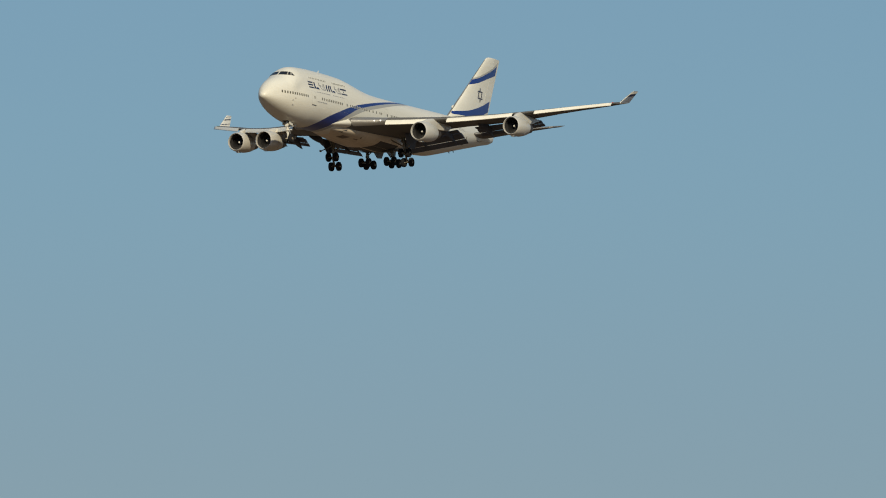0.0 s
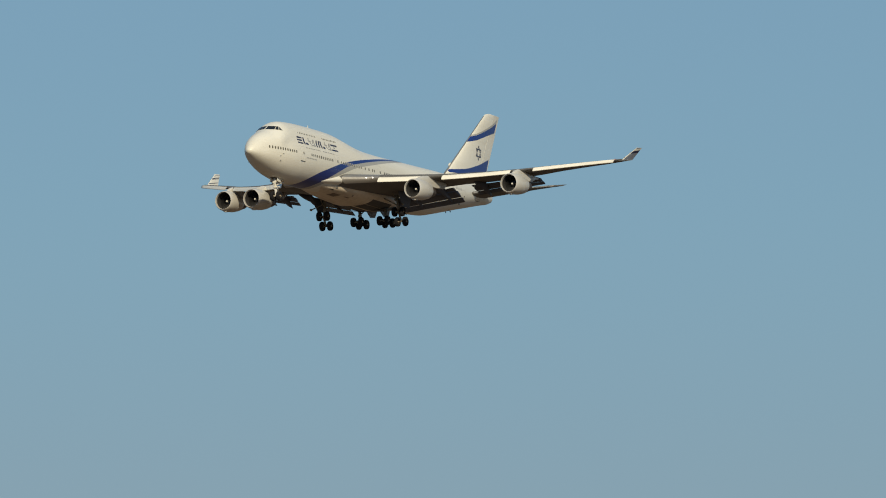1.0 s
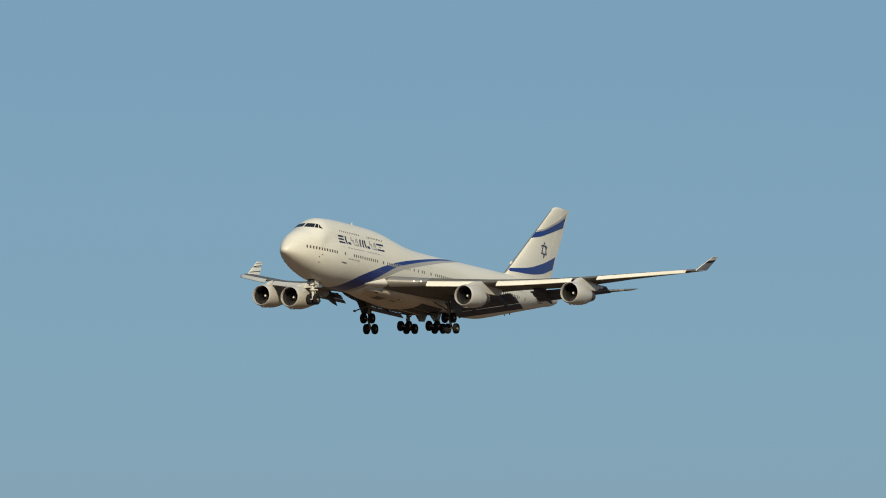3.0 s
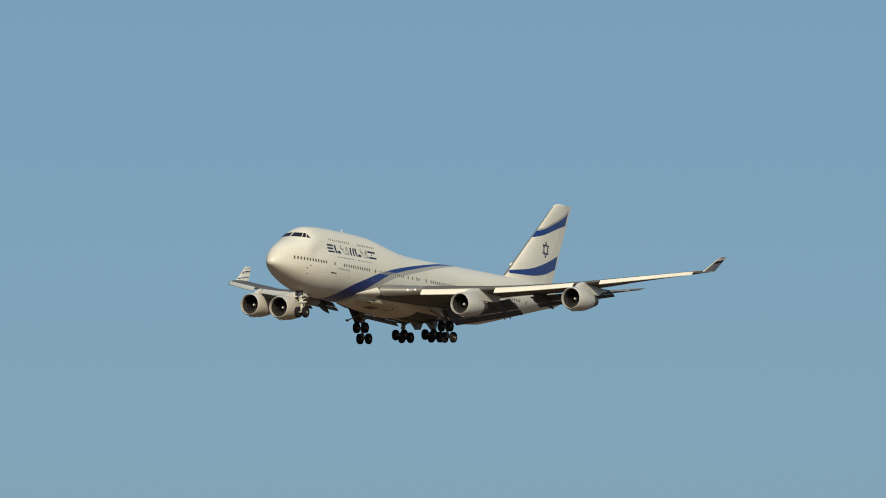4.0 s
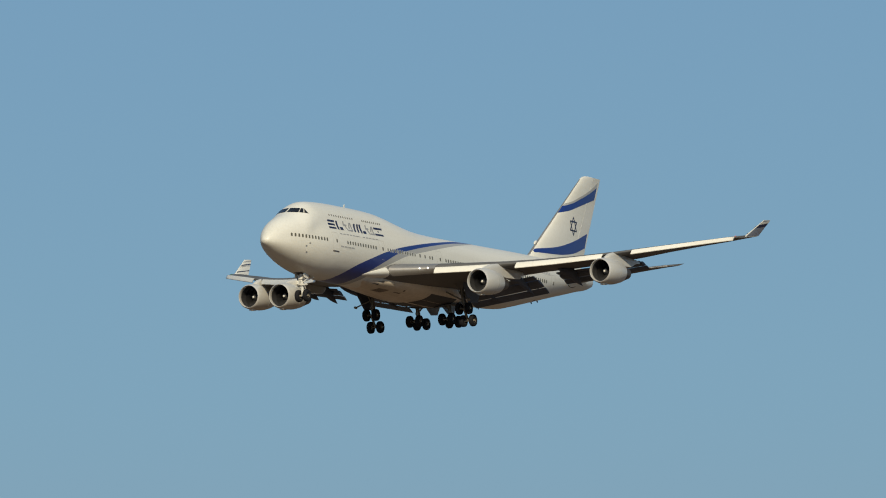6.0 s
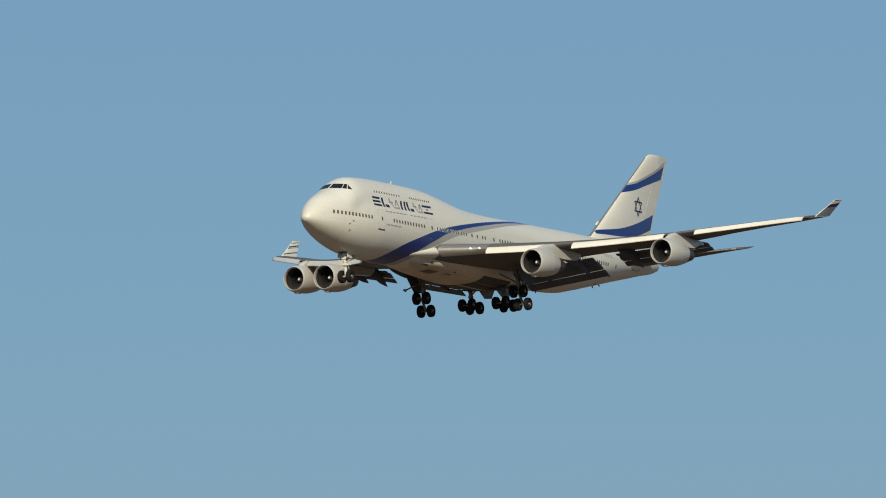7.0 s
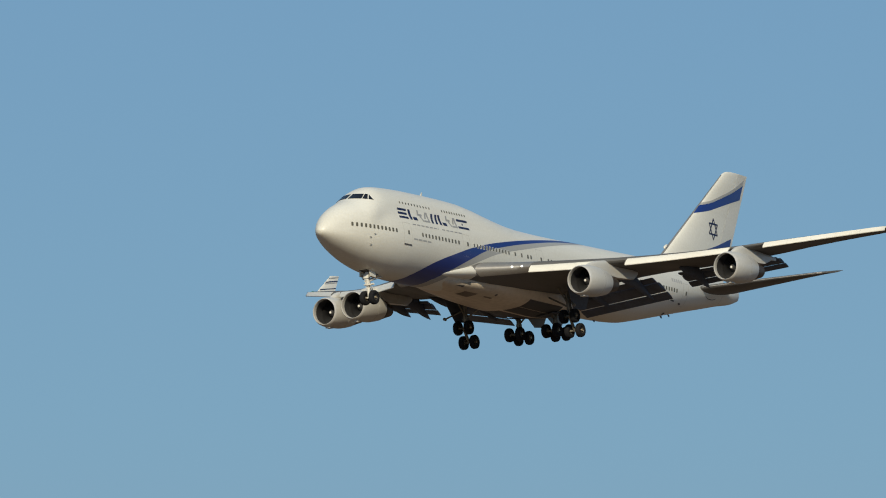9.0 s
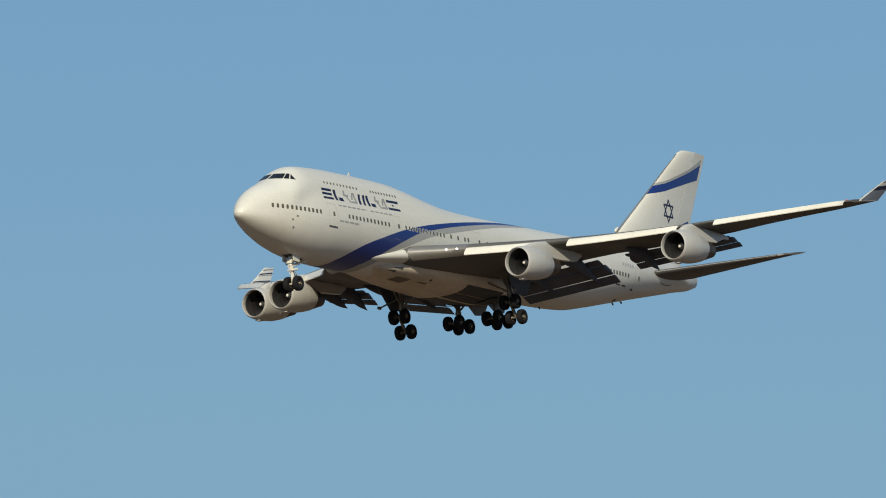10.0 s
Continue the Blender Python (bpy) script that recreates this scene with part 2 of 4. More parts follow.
# ---------------------------------------------------------------- fuselage shape
TOP = [(0.18, 4.98), (0.3, 5.30), (0.58, 5.69), (1.15, 6.30), (2.1, 7.03), (3.1, 7.59), (4.1, 8.04), (5, 8.55), (6, 9.2), (7, 9.6), (8, 9.75), (10, 9.9), (12, 9.98), (18, 10.05), (20, 10.02), (22, 9.85), (24, 9.57), (26, 9.29),
       (28, 9.09), (30, 9.0), (32, 8.99), (42, 9.2), (54, 9.45), (58, 9.48), (62, 9.34), (65, 9.11), (67.5, 8.82),
       (68.4, 8.58)]
BOT = [(0.18, 4.98), (0.3, 4.72), (0.58, 4.51), (1.15, 4.22), (2.1, 3.80), (3.1, 3.43), (4.1, 3.10), (6, 2.60), (8,
       2.25), (10, 2.08), (14, 2.1), (30, 2.44), (45, 2.88), (48, 3.1), (50, 3.48), (54, 4.36), (58, 5.25), (62, 6.11),
       (65, 6.76), (67, 7.14), (68.4, 7.6)]
WID = [(0.18, 0.02), (0.3, 0.33), (0.58, 0.62), (1.15, 1.02), (2.1, 1.5), (3.1, 1.92), (4.1, 2.27), (6, 2.78), (8,
       3.08), (10, 3.21), (12, 3.25), (47, 3.25), (50, 3.18), (53, 2.98), (56, 2.65), (60, 2.02), (64, 1.28), (67,
       0.68), (68.4, 0.32)]
MID = [(0.18, 4.98), (2, 5.0), (5, 5.12), (9, 5.25), (30, 5.69), (46, 6.04), (52, 6.45), (58, 7.1), (64, 7.8), (68.4,
       8.25)]


def section(s, n=64):
    """Half a ring, from the keel up the port side to the crown: y and z."""
    top, bot, w, zc = table(TOP, s), table(BOT, s), table(WID, s), table(MID, s)
    th = np.linspace(-math.pi / 2, math.pi / 2, n)
    c, sn = np.cos(th), np.sin(th)
    hl, hu = max(zc - bot, 0.01), max(top - zc, 0.01)
    ex = max(0.0, hu - w * 1.02)
    k = min(1.0, ex / 1.3)
    hm = hu if ex <= 0 else w * 1.02
    r = np.where(sn < 0, 1 / np.sqrt((c / w) ** 2 + (sn / hl) ** 2), 1 / np.sqrt((c / w) ** 2 + (sn / hm) ** 2))
    if ex > 0:  # the upper deck's smaller lobe
        ru = w - (w - min(2.38, w * 0.97)) * k
        d = hu - ru
        up = np.where(sn > 0, d * sn + np.sqrt(np.maximum(ru * ru - d * d * c * c, 0)), 0)
        kk = 0.16 * k + 1e-3
        m = np.maximum(r, up)
        q = m + kk * np.log(np.exp((r - m) / kk) + np.exp((up - m) / kk))
        q = np.where(sn <= 0, r, q)
        r = q * (1 - np.clip((q[-1] - hu) / q, 0, 1) * np.clip(sn, 0, 1) ** 2)
    return r * c, zc + r * sn


def half_width(s, z):
    y, zz = section(s, 160)
    return float(np.interp(z, zz, y))


def skin(s, z, out=0.0, side=1):
    """A point on the fuselage's side, lifted out from it, and the normal there."""
    def at(a, b):
        return P(a, half_width(a, b), b)
    p = at(s, z)
    nor = (at(s + 0.05, z) - at(s - 0.05, z)).cross(at(s, z + 0.04) - at(s, z - 0.04)).normalized()
    if nor.y < 0:
        nor = -nor
    p = p + nor * out
    return Vector((p.x, p.y * side, p.z)), Vector((nor.x, nor.y * side, nor.z))


def on_skin(s, z, side):
    """The pose of a plate on the skin: x aft, z up along it, y outward."""
    p, nor = skin(s, z, 0.0, side)
    up = Vector((0, 0, 1))
    up = (up - nor * up.dot(nor)).normalized()
    right = nor.cross(up)
    m = Matrix((right, nor, up)).transposed().to_4x4()
    return Matrix.Translation(p) @ m


def skin_band(low, high, n, k, out, side):
    """A strip of skin between two lines, each a table of station and height."""
    b = Build()
    rows = []
    for i in range(n + 1):
        u = i / n
        sa, za = low(u)
        sb, zb = high(u)
        rows.append([skin(sa + (sb - sa) * j / k, za + (zb - za) * j / k, out, side)[0] for j in range(k + 1)])
    return b.loft(rows, False, False)


def along(points):
    """A line through points, by the share of its length."""
    d = [0.0]
    for a, b in zip(points, points[1:]):
        d.append(d[-1] + math.dist(a, b))
    xs, zs = [(q / d[-1], p[0]) for q, p in zip(d, points)], [(q / d[-1], p[1]) for q, p in zip(d, points)]
    return lambda u: (table(xs, u), table(zs, u))


airliner = new("airliner")
airliner.empty_display_size = 5
tagged(airliner, "white four-engined jumbo airliner with blue stripes, wheels down, in flight", "airplane")


FAIRING_LOW = [(15.6, 2.72), (17.5, 2.32), (20, 2.1), (24, 1.93), (29, 1.74), (33, 1.72), (36, 1.95), (38.5, 2.45), (40.6, 3.0)]


def fairing(s, t):
    """The wing and belly fairing's surface at a station and an angle."""
    u = (s - 15.6) / 25.0
    v = max(0.0, min(1.0, u / 0.42, (1 - u) / 0.30))
    e = v * v * (3 - 2 * v)
    w, lo, hi = 1.7 + 1.7 * e, table(FAIRING_LOW, s), 3.3 + 1.3 * e + 0.018 * (s - 24)
    c, q = math.cos(t), math.sin(t)
    return P(s, w * math.copysign(abs(c) ** 0.8, c), (lo + hi) / 2 + (hi - lo) / 2 * math.copysign(abs(q) ** 0.85, q))


def make_fuselage():
    b = Build()
    stations = list(np.r_[np.linspace(0.18, 0.6, 9)[:-1], np.linspace(0.6, 3, 16)[:-1], np.linspace(3, 30, 84)[:-1], np.linspace(30, 68.4, 72)])
    rings = []
    for s in stations:
        y, z = section(s, 44)
        y = np.maximum(y, 0)
        ring = [P(s, yy, zz) for yy, zz in zip(y, z)]
        ring += [P(s, -yy, zz) for yy, zz in list(zip(y, z))[-2:0:-1]]
        rings.append(ring)
    b.loft(rings)
    body = b.part("fuselage", WHITE, airliner, "glossy white fuselage with a raised upper deck", 40)
    # auxiliary exhaust in the tail
    b = Build()
    b.lathe([(-0.25, 0.27), (0.12, 0.25), (0.12, 0.2), (-0.2, 0.18)], P(68.4, 0, 8.28), (-1, 0, 0.12), 20, caps=True)
    b.part("tail_exhaust", HOT, body, "scorched metal exhaust pipe")
    # fairing where wing and belly meet
    b = Build()
    b.loft([[fairing(s, 2 * math.pi * k / 48) for k in range(48)] for s in np.linspace(15.6, 40.6, 42)])
    b.part("belly_fairing", BELLY, body, "grimy white belly fairing, tinted tan for light off the ground", 50)
    # open gear bays in the underside, as dark sheets painting the shade inside
    for s0, s1, lo, hi in ((28.9, 34.4, -1.08, -0.5), (28.9, 34.4, -2.64, -2.06), (28.9, 36.4, -1.55, -1.1), (28.9, 36.4, -2.04, -1.59)):
        b = Build()
        rows = []
        for i in range(9):
            q = s0 + (s1 - s0) * i / 8
            row = []
            for k in range(7):
                p = fairing(q, lo + (hi - lo) * k / 6)
                inner = 0 < i < 8 and 0 < k < 6
                row.append(p + Vector((0, 0.02 if p.y > 0 else -0.02, -0.03 if inner else 0.0)))
            rows.append(row)
        b.loft(rows, False, False).part("bay_shade_sheet", DARK, body, "dark sheet for the shade in an open gear bay")
    # fillet where the wing's leading edge meets the body
    for side in (1, -1):
        b = Build()
        rings = []
        for i in range(13):
            u = i / 12
            q = 15.6 + 5.6 * u
            r = u ** 0.95
            rings.append([P(q, side * (1.7 + (0.5 + 1.48 * r) * math.cos(2 * math.pi * k / 24)), 3.12 + 0.82 * r + (0.3 + 0.55 * r) * math.sin(2 * math.pi * k / 24)) for k in range(24)])
        b.loft(rings).part("root_fillet", WHITE, body, "smooth white fillet at the wing root", 60)
    for side in (1, -1):
        for s, low in ((18.75, -0.5), (19.35, -0.16)):  # three-cornered air inlets
            b = Build()
            rows = []
            for k in range(7):
                q, wide = s + 1.0 * k / 6, 0.02 + 0.2 * k / 6
                row = []
                for t in np.linspace(low - wide * 0.5, low + wide * 0.5, 5):
                    p = fairing(q, t)
                    row.append(Vector((p.x, (p.y + 0.012) * side, p.z - 0.012)))
                rows.append(row)
            b.loft(rows, False, False).part("air_inlet", DARK, body, "dark three-cornered air inlet")
    # dark brown panel and a round drain in the belly, to port
    for s0, s1, t0, t1, name, lab in ((20.6, 22.3, -1.42, -0.95, "dark_panel", "dark brown panel in the belly"),
                                      (23.4, 24.5, -1.12, -1.02, "panel_joint", "dirty joint between belly panels")):
        b = Build()
        rows = [[fairing(s0 + (s1 - s0) * i / 6, t0 + (t1 - t0) * k / 5) + Vector((0, 0.012, -0.012)) for k in range(6)] for i in range(7)]
        b.loft(rows, False, False).part(name, BROWN, body, lab)
    p = fairing(24.3, -0.78)
    b = Build()
    b.lathe([(-0.05, 0.15), (0.02, 0.14), (0.03, 0.02)], p, (0, 0.5, -0.87), 14, caps=True)
    b.part("belly_drain", DARK, body, "round dark drain in the belly")
    return body


body = make_fuselage()


def window_line(s):
    return 5.56 + 0.0205 * (min(s, 30) - 2) + 0.012 * max(0, s - 30) + 0.024 * max(0, 7.5 - s)


def make_windows():
    b = Build()
    w, h, c = 0.112, 0.175, 0.05
    ring = [(-w + c, -h), (w - c, -h), (w, -h + c), (w, h - c), (w - c, h), (-w + c, h), (-w, h - c), (-w, -h + c)]
    b.loft([[Vector((x, -0.02, z)) for x, z in ring], [Vector((x, 0.012, z)) for x, z in ring], [Vector((x * 0.8, 0.016, z * 0.85)) for x, z in ring]])
    pane = b.mesh("window", CABIN, smooth=False)
    b = Build()
    wide = [(x * 1.4, z * 1.14) for x, z in ring]
    b.loft([[Vector((x, -0.02, z)) for x, z in wide], [Vector((x, 0.011, z)) for x, z in wide], [Vector((x, 0.011, z)) for x, z in ring]], caps=False)
    frame_mesh = b.mesh("window_frame", WHITE, smooth=False)
    rows = [2.7 + 0.455 * i for i in range(12)]
    rows += [11.52 + 0.52 * i for i in range(12)]
    rows += [19.7 + 0.505 * i for i in range(12)]
    rows += [26.3, 27.35, 28.35, 28.86] + [31.7 + 0.508 * i for i in range(20)] + [45.4 + 0.508 * i for i in range(17)]
    upper = [9.45 + 0.46 * i for i in range(11)] + [16.1 + 0.4 * i for i in range(10)]
    for side in (1, -1):
        for s in rows:
            attach("window", pane, body, m=on_skin(s, window_line(s), side))
            if 19 < s < 26:  # across the blue stripe the white frames stand out
                attach("window_frame", frame_mesh, body, "white frame round a cabin window", on_skin(s, window_line(s), side))
        for s in upper:
            attach("window", pane, body, m=on_skin(s, 8.42 + 0.02 * (s - 9.4), side) @ Matrix.Diagonal((0.7, 1, 0.62, 1)))


make_windows()


def nose_station(y, z):
    """The station at which the nose reaches this width at this height."""
    lo, hi = 0.5, 12.0
    for _ in range(40):
        mid = (lo + hi) / 2
        if table(TOP, mid) < z or half_width(mid, z) < y:
            lo = mid
        else:
            hi = mid
    return hi


def make_cockpit():
    low, high = [0.05, 1.22, 1.62, 1.95], [0.05, 1.08, 1.36, 1.56]
    for side in (1, -1):
        for k in range(3):
            b = Build()
            rows = []
            for i in range(7):
                u = i / 6
                gap = 0.03
                ya = low[k] + gap + (low[k + 1] - low[k] - 2 * gap) * u
                yb = high[k] + gap + (high[k + 1] - high[k] - 2 * gap) * u
                za = 8.27 - 0.05 * (k + u) / 1.5
                zb = 8.78 - (0.06 * (k + u) / 1.5) - (0.1 * u if k == 2 else 0)
                row = []
                for j in range(5):
                    y, z = ya + (yb - ya) * j / 4, za + (zb - za) * j / 4
                    s = nose_station(y, z)
                    p = P(s, y * side, z)
                    row.append(p + Vector((0.02, 0.012 * side, 0.018)))
                rows.append(row)
            b.loft(rows, False, False)
            b.part("cockpit_window", GLASS, body, "dark cockpit windscreen pane")


make_cockpit()


def make_doors():
    """Doors as thin raised frames with a small window and a sill plate."""
    for s, wide, tall in ((9.3, 1.07, 1.93), (18.55, 1.07, 1.93), (30.4, 1.07, 1.93), (43.6, 1.07, 1.93), (55.4, 1.07, 1.93)):
        for side in (1, -1):
            mid = window_line(s) - 0.12
            b = Build()
            line = [(s - wide / 2, mid - tall / 2), (s + wide / 2, mid - tall / 2), (s + wide / 2, mid + tall / 2), (s - wide / 2, mid + tall / 2)]
            for (sa, za), (sb, zb) in zip(line, line[1:] + line[:1]):
                pts = []
                for i in range(9):
                    u = i / 8
                    pts.append(skin(sa + (sb - sa) * u, za + (zb - za) * u, 0.005, side))
                rows = []
                for i, (p, nor) in enumerate(pts):
                    q = pts[min(i + 1, 8)][0] - pts[max(i - 1, 0)][0]
                    across = q.cross(nor).normalized() * 0.018
                    rows.append([p - across, p + nor * 0.006, p + across])
                b.loft(rows, False, False)
            b.part("door_frame", SEAM, body, "thin grey outline of a cabin door")
            b = Build()
            m = on_skin(s, mid - tall / 2 + 0.03, side)
            b.box(m @ Matrix.Translation((0, 0.02, 0)), (wide, 0.05, 0.1))
            if s < 12:
                b.part("door_sill", DARK, body, "dark scuffed door sill plate")
            b = Build()
            m = on_skin(s + 0.12, window_line(s), side)
            b.box(m @ Matrix.Translation((0, 0.004, 0)), (0.22, 0.03, 0.34))
            b.part("door_window", CABIN, body)


make_doors()


KEEL_HALF = 1.6


def under(s, y, out=0.012):
    """A point on the fuselage's underside, lifted off it."""
    yy, zz = section(s, 160)
    return P(s, y, float(np.interp(abs(y), yy[:80], zz[:80])) - out)


def make_livery():
    blue_top = along([(11.6, 2.14), (11.9, 2.4), (12.75, 3.02), (14.1, 3.78), (16.7, 4.78), (19.2, 5.62), (22.3, 6.42), (26.9, 7.32), (32.2, 8.17), (37.6, 8.87), (41.5, 9.14)])
    blue_low = along([(14.9, 2.16), (15.2, 2.4), (15.9, 2.87), (17.6, 3.85), (19.8, 4.93), (21.5, 5.65), (25.1, 6.57), (29.9, 7.52), (35.4, 8.42), (41.6, 9.15)])
    grey_low = along([(16.0, 2.2), (16.3, 2.4), (17.5, 3.19), (18.9, 3.97), (20.75, 4.7), (23.6, 5.7), (28.2, 6.74), (34.9, 8.06), (41.7, 9.12)])
    for side in (1, -1):
        skin_band(blue_low, blue_top, 70, 8, 0.010, side).part("blue_stripe", BLUE, body, "royal blue swoosh stripe")
        skin_band(grey_low, blue_low, 70, 4, 0.007, side).part("silver_stripe", SILVER, body, "silver band under the blue stripe")
        if side > 0:
            for sa, sb, mat, lab in ((11.6, 14.9, BLUE, "royal blue stripe carried round the keel"), (14.9, 16.0, SILVER, "silver band carried round the keel")):
                b = Build()
                rows = []
                for k in range(33):
                    f = k / 16 - 1
                    rows.append([under(sa + 0.38 * f * f + (sb - sa) * i / 8, f * KEEL_HALF) for i in range(9)])
                b.loft(rows, False, False).part("keel_stripe", mat, body, lab)
        # title: plain bars in place of the lettering
        base = lambda s: 6.95 + 0.03 * (s - 8.6)

        def bar(s0, s1, h0, h1, mat, lean=0.0, name="title_bar", out=0.012):
            b = Build()
            rows = []
            n = max(2, int((s1 - s0) / 0.25))
            for i in range(n + 1):
                s = s0 + (s1 - s0) * i / n
                rows.append([skin(s - lean * (h0 + (h1 - h0) * j / 4), base(s) + h0 + (h1 - h0) * j / 4, out, side)[0] for j in range(5)])
            b.loft(rows, False, False)
            b.part(name, mat, body, "navy bar of the airline title" if mat is NAVY else "grey bar of the airline title")

        def bars_level(s):
            for h in (0.0, 0.37, 0.72):
                bar(s, s + 1.35, h, h + 0.2, NAVY)

        def bars_upright(s):
            bar(s, s + 0.34, 0.0, 0.92, NAVY)
            bar(s + 0.52, s + 1.15, 0.0, 0.3, NAVY)

        def bars_slanting(s):
            bar(s - 0.05, s + 0.27, 0.0, 0.92, NAVY, -0.3)
            bar(s + 0.6, s + 0.92, 0.0, 0.92, NAVY, -0.3)

        def bars_grey(s, w):
            bar(s + 0.05, s + 0.27, 0.5, 1.0, PALE, -0.1)
            bar(s + 0.1, s + w * 0.44, 0.5, 0.68, PALE)
            bar(s + w * 0.36, s + w * 0.36 + 0.23, 0.0, 0.55, PALE, 0.55)
            bar(s + w * 0.5, s + w * 0.5 + 0.23, 0.3, 0.92, PALE, -0.45)
            bar(s + w * 0.5, s + w * 0.94, 0.0, 0.17, PALE)
            bar(s + w * 0.86, s + w * 0.86 + 0.23, 0.1, 0.92, PALE, 0.12)

        bars_level(8.75)
        bars_upright(10.35)
        bars_grey(11.65, 1.9)
        bars_slanting(13.75)
        bars_upright(15.05)
        bars_grey(16.2, 1.75)
        bar(18.05, 19.75, 0.68, 0.88, NAVY, name="flag_bar")
        bar(18.05, 19.75, 0.02, 0.22, NAVY, name="flag_bar")
        bar(18.78, 19.0, 0.38, 0.54, NAVY, name="flag_emblem")
        for k in range(12):
            s = 10.3 + 0.66 * k
            bar(s, s + (0.5 if k not in (6,) else 0.1), -0.50, -0.40, PALE, name="small_title_bar")
        for k in range(4):
            s = 10.1 + 0.7 * k
            b = Build()
            rows = [[skin(s + 0.6 * i / 3, 5.16 + 0.14 * j + 0.02 * (s - 10), 0.012, side)[0] for j in range(2)] for i in range(4)]
            b.loft(rows, False, False).part("address_bar", SILVER, body, "thin grey bar of small writing")
        for k in range(5):  # registration near the tail, as bars
            s = 52.7 + 0.42 * k
            b = Build()
            rows = [[skin(s + 0.27 * i / 2, 7.15 + 0.32 * j, 0.012, side)[0] for j in range(2)] for i in range(3)]
            b.loft(rows, False, False).part("registration_bar", FAINT, body, "grey bar of the registration")


make_livery()


def make_small_fittings():
    # blade aerials on the crown and belly, probes and vents on the nose
    for s, up, h in ((16.0, 1, 0.42), (27.5, 1, 0.3), (43.9, -1, 0.2), (55.2, -1, 0.2), (56.5, -1, 0.2)):
        z = table(TOP, s) - 0.03 if up > 0 else table(BOT, s) + 0.03
        b = Build()
        ring = lambda hh, l, sh: [P(s + sh + l * x, y, z + up * hh) for x, y in ((0, 0), (0.35, 0.03), (1, 0), (0.35, -0.03))]
        b.loft([ring(0, 0.42, 0), ring(h, 0.2, 0.24)])
        b.part("blade_aerial", WHITE if up > 0 else DARK, body, "small blade aerial", 20)
    for side in (1, -1):
        for s, z in ((4.55, 4.75), (4.75, 4.2), (5.0, 5.05)):
            p, nor = skin(s, z, 0.0, side)
            b = Build()
            b.tube(p, p + nor * 0.1, 0.035, 0.03, 8)
            b.tube(p + nor * 0.09 - Vector((0.08, 0, 0)), p + nor * 0.09 + Vector((0.24, 0, 0)), 0.03, 0.012, 8)
            b.part("air_probe", SILVER, body, "small metal air probe")
        for s, z, l in ((51.6, 5.42, 0.8), (52.75, 5.44, 0.75), (54.6, 5.40, 0.6), (53.5, 4.48, 0.7)):
            b = Build()
            rows = [[skin(s + l * i / 3, z + 0.12 * j, 0.01, side)[0] for j in range(2)] for i in range(4)]
            b.loft(rows, False, False).part("outlet", DARK, body, "dark outlet slot")


make_small_fittings()


def make_tail_seals():
    """Dark rubber seals under the tailplane roots and the joint of the tail cone."""
    for side in (1, -1):
        line = along([(60.0, 6.84), (60.8, 6.74), (61.8, 6.80), (62.6, 6.98)])
        b = Build()
        rows = []
        for i in range(25):
            q, z = line(i / 24)
            rows.append([skin(q, z - 0.03, 0.012, side)[0], skin(q, z + 0.03, 0.012, side)[0]])
        b.loft(rows, False, False).part("tailplane_seal", DARK, body, "dark seal under the tailplane root")
        b = Build()
        lo, hi = table(BOT, 64.0) + 0.12, table(TOP, 64.0) - 0.15
        rows = [[skin(64.0 + 0.05 * k, lo + (hi - lo) * i / 20, 0.01, side)[0] for k in (0, 1)] for i in range(21)]
        b.loft(rows, False, False).part("tail_cone_joint", SEAM, body, "thin joint of the tail cone")


make_tail_seals()


# ---------------------------------------------------------------- lifting surfaces
def aerofoil(lead, trail, thick, up=Vector((0, 0, 1)), x0=0.0, x1=1.0, camber=0.012, n=13):
    """A ring round a section from lead to trail; thick in metres; x0 to x1: the share of the chord that is kept."""
    chord = trail - lead
    c = chord.length
    ring = []

    def half(x):
        return 5 * thick * (0.2969 * math.sqrt(x) - 0.126 * x - 0.3516 * x * x + 0.2843 * x ** 3 - 0.1015 * x ** 4)

    xs = [x0 + (x1 - x0) * (1 - math.cos(math.pi * i / n)) / 2 for i in range(n + 1)]
    for x in xs:
        ring.append(lead + chord * x + up * (half(x) + camber * c * 4 * x * (1 - x)))
    for x in reversed(xs if x0 > 0 else xs[1:]):
        ring.append(lead + chord * x + up * (-half(x) + camber * c * 4 * x * (1 - x)))
    return ring


LEAD_Z = [(2.5, 3.78), (3.4, 3.86), (6, 4.05), (13.4, 4.85), (20.2, 5.95), (22.3, 6.39), (30.4, 8.18), (31, 8.32)]
TRAIL_S = [(2.5, 34.9), (3.4, 35.1), (12.2, 37.3), (20.9, 42.2), (31, 48.9)]


def lead_s(y):
    return 19.75 + (y - 3.4) * 0.87 + 0.0085 * max(0, y - 20) ** 2 + 0.6 * max(0, y - 29.9) ** 2


def trail_s(y):
    return float(np.interp(y, [r[0] for r in TRAIL_S], [r[1] for r in TRAIL_S]))


def wing_lead(y, side=1):
    return P(lead_s(y), y * side, table(LEAD_Z, y))


def wing_trail(y, side=1):
    drop = float(np.interp(y, [2.5, 5, 8, 10.5, 12, 16, 20, 24, 28, 31], [0.38, 0.2, -0.26, -0.38, -0.36, -0.34, -0.38, -0.56, -0.52, -0.56]))
    return P(trail_s(y), y * side, table(LEAD_Z, y) - drop)


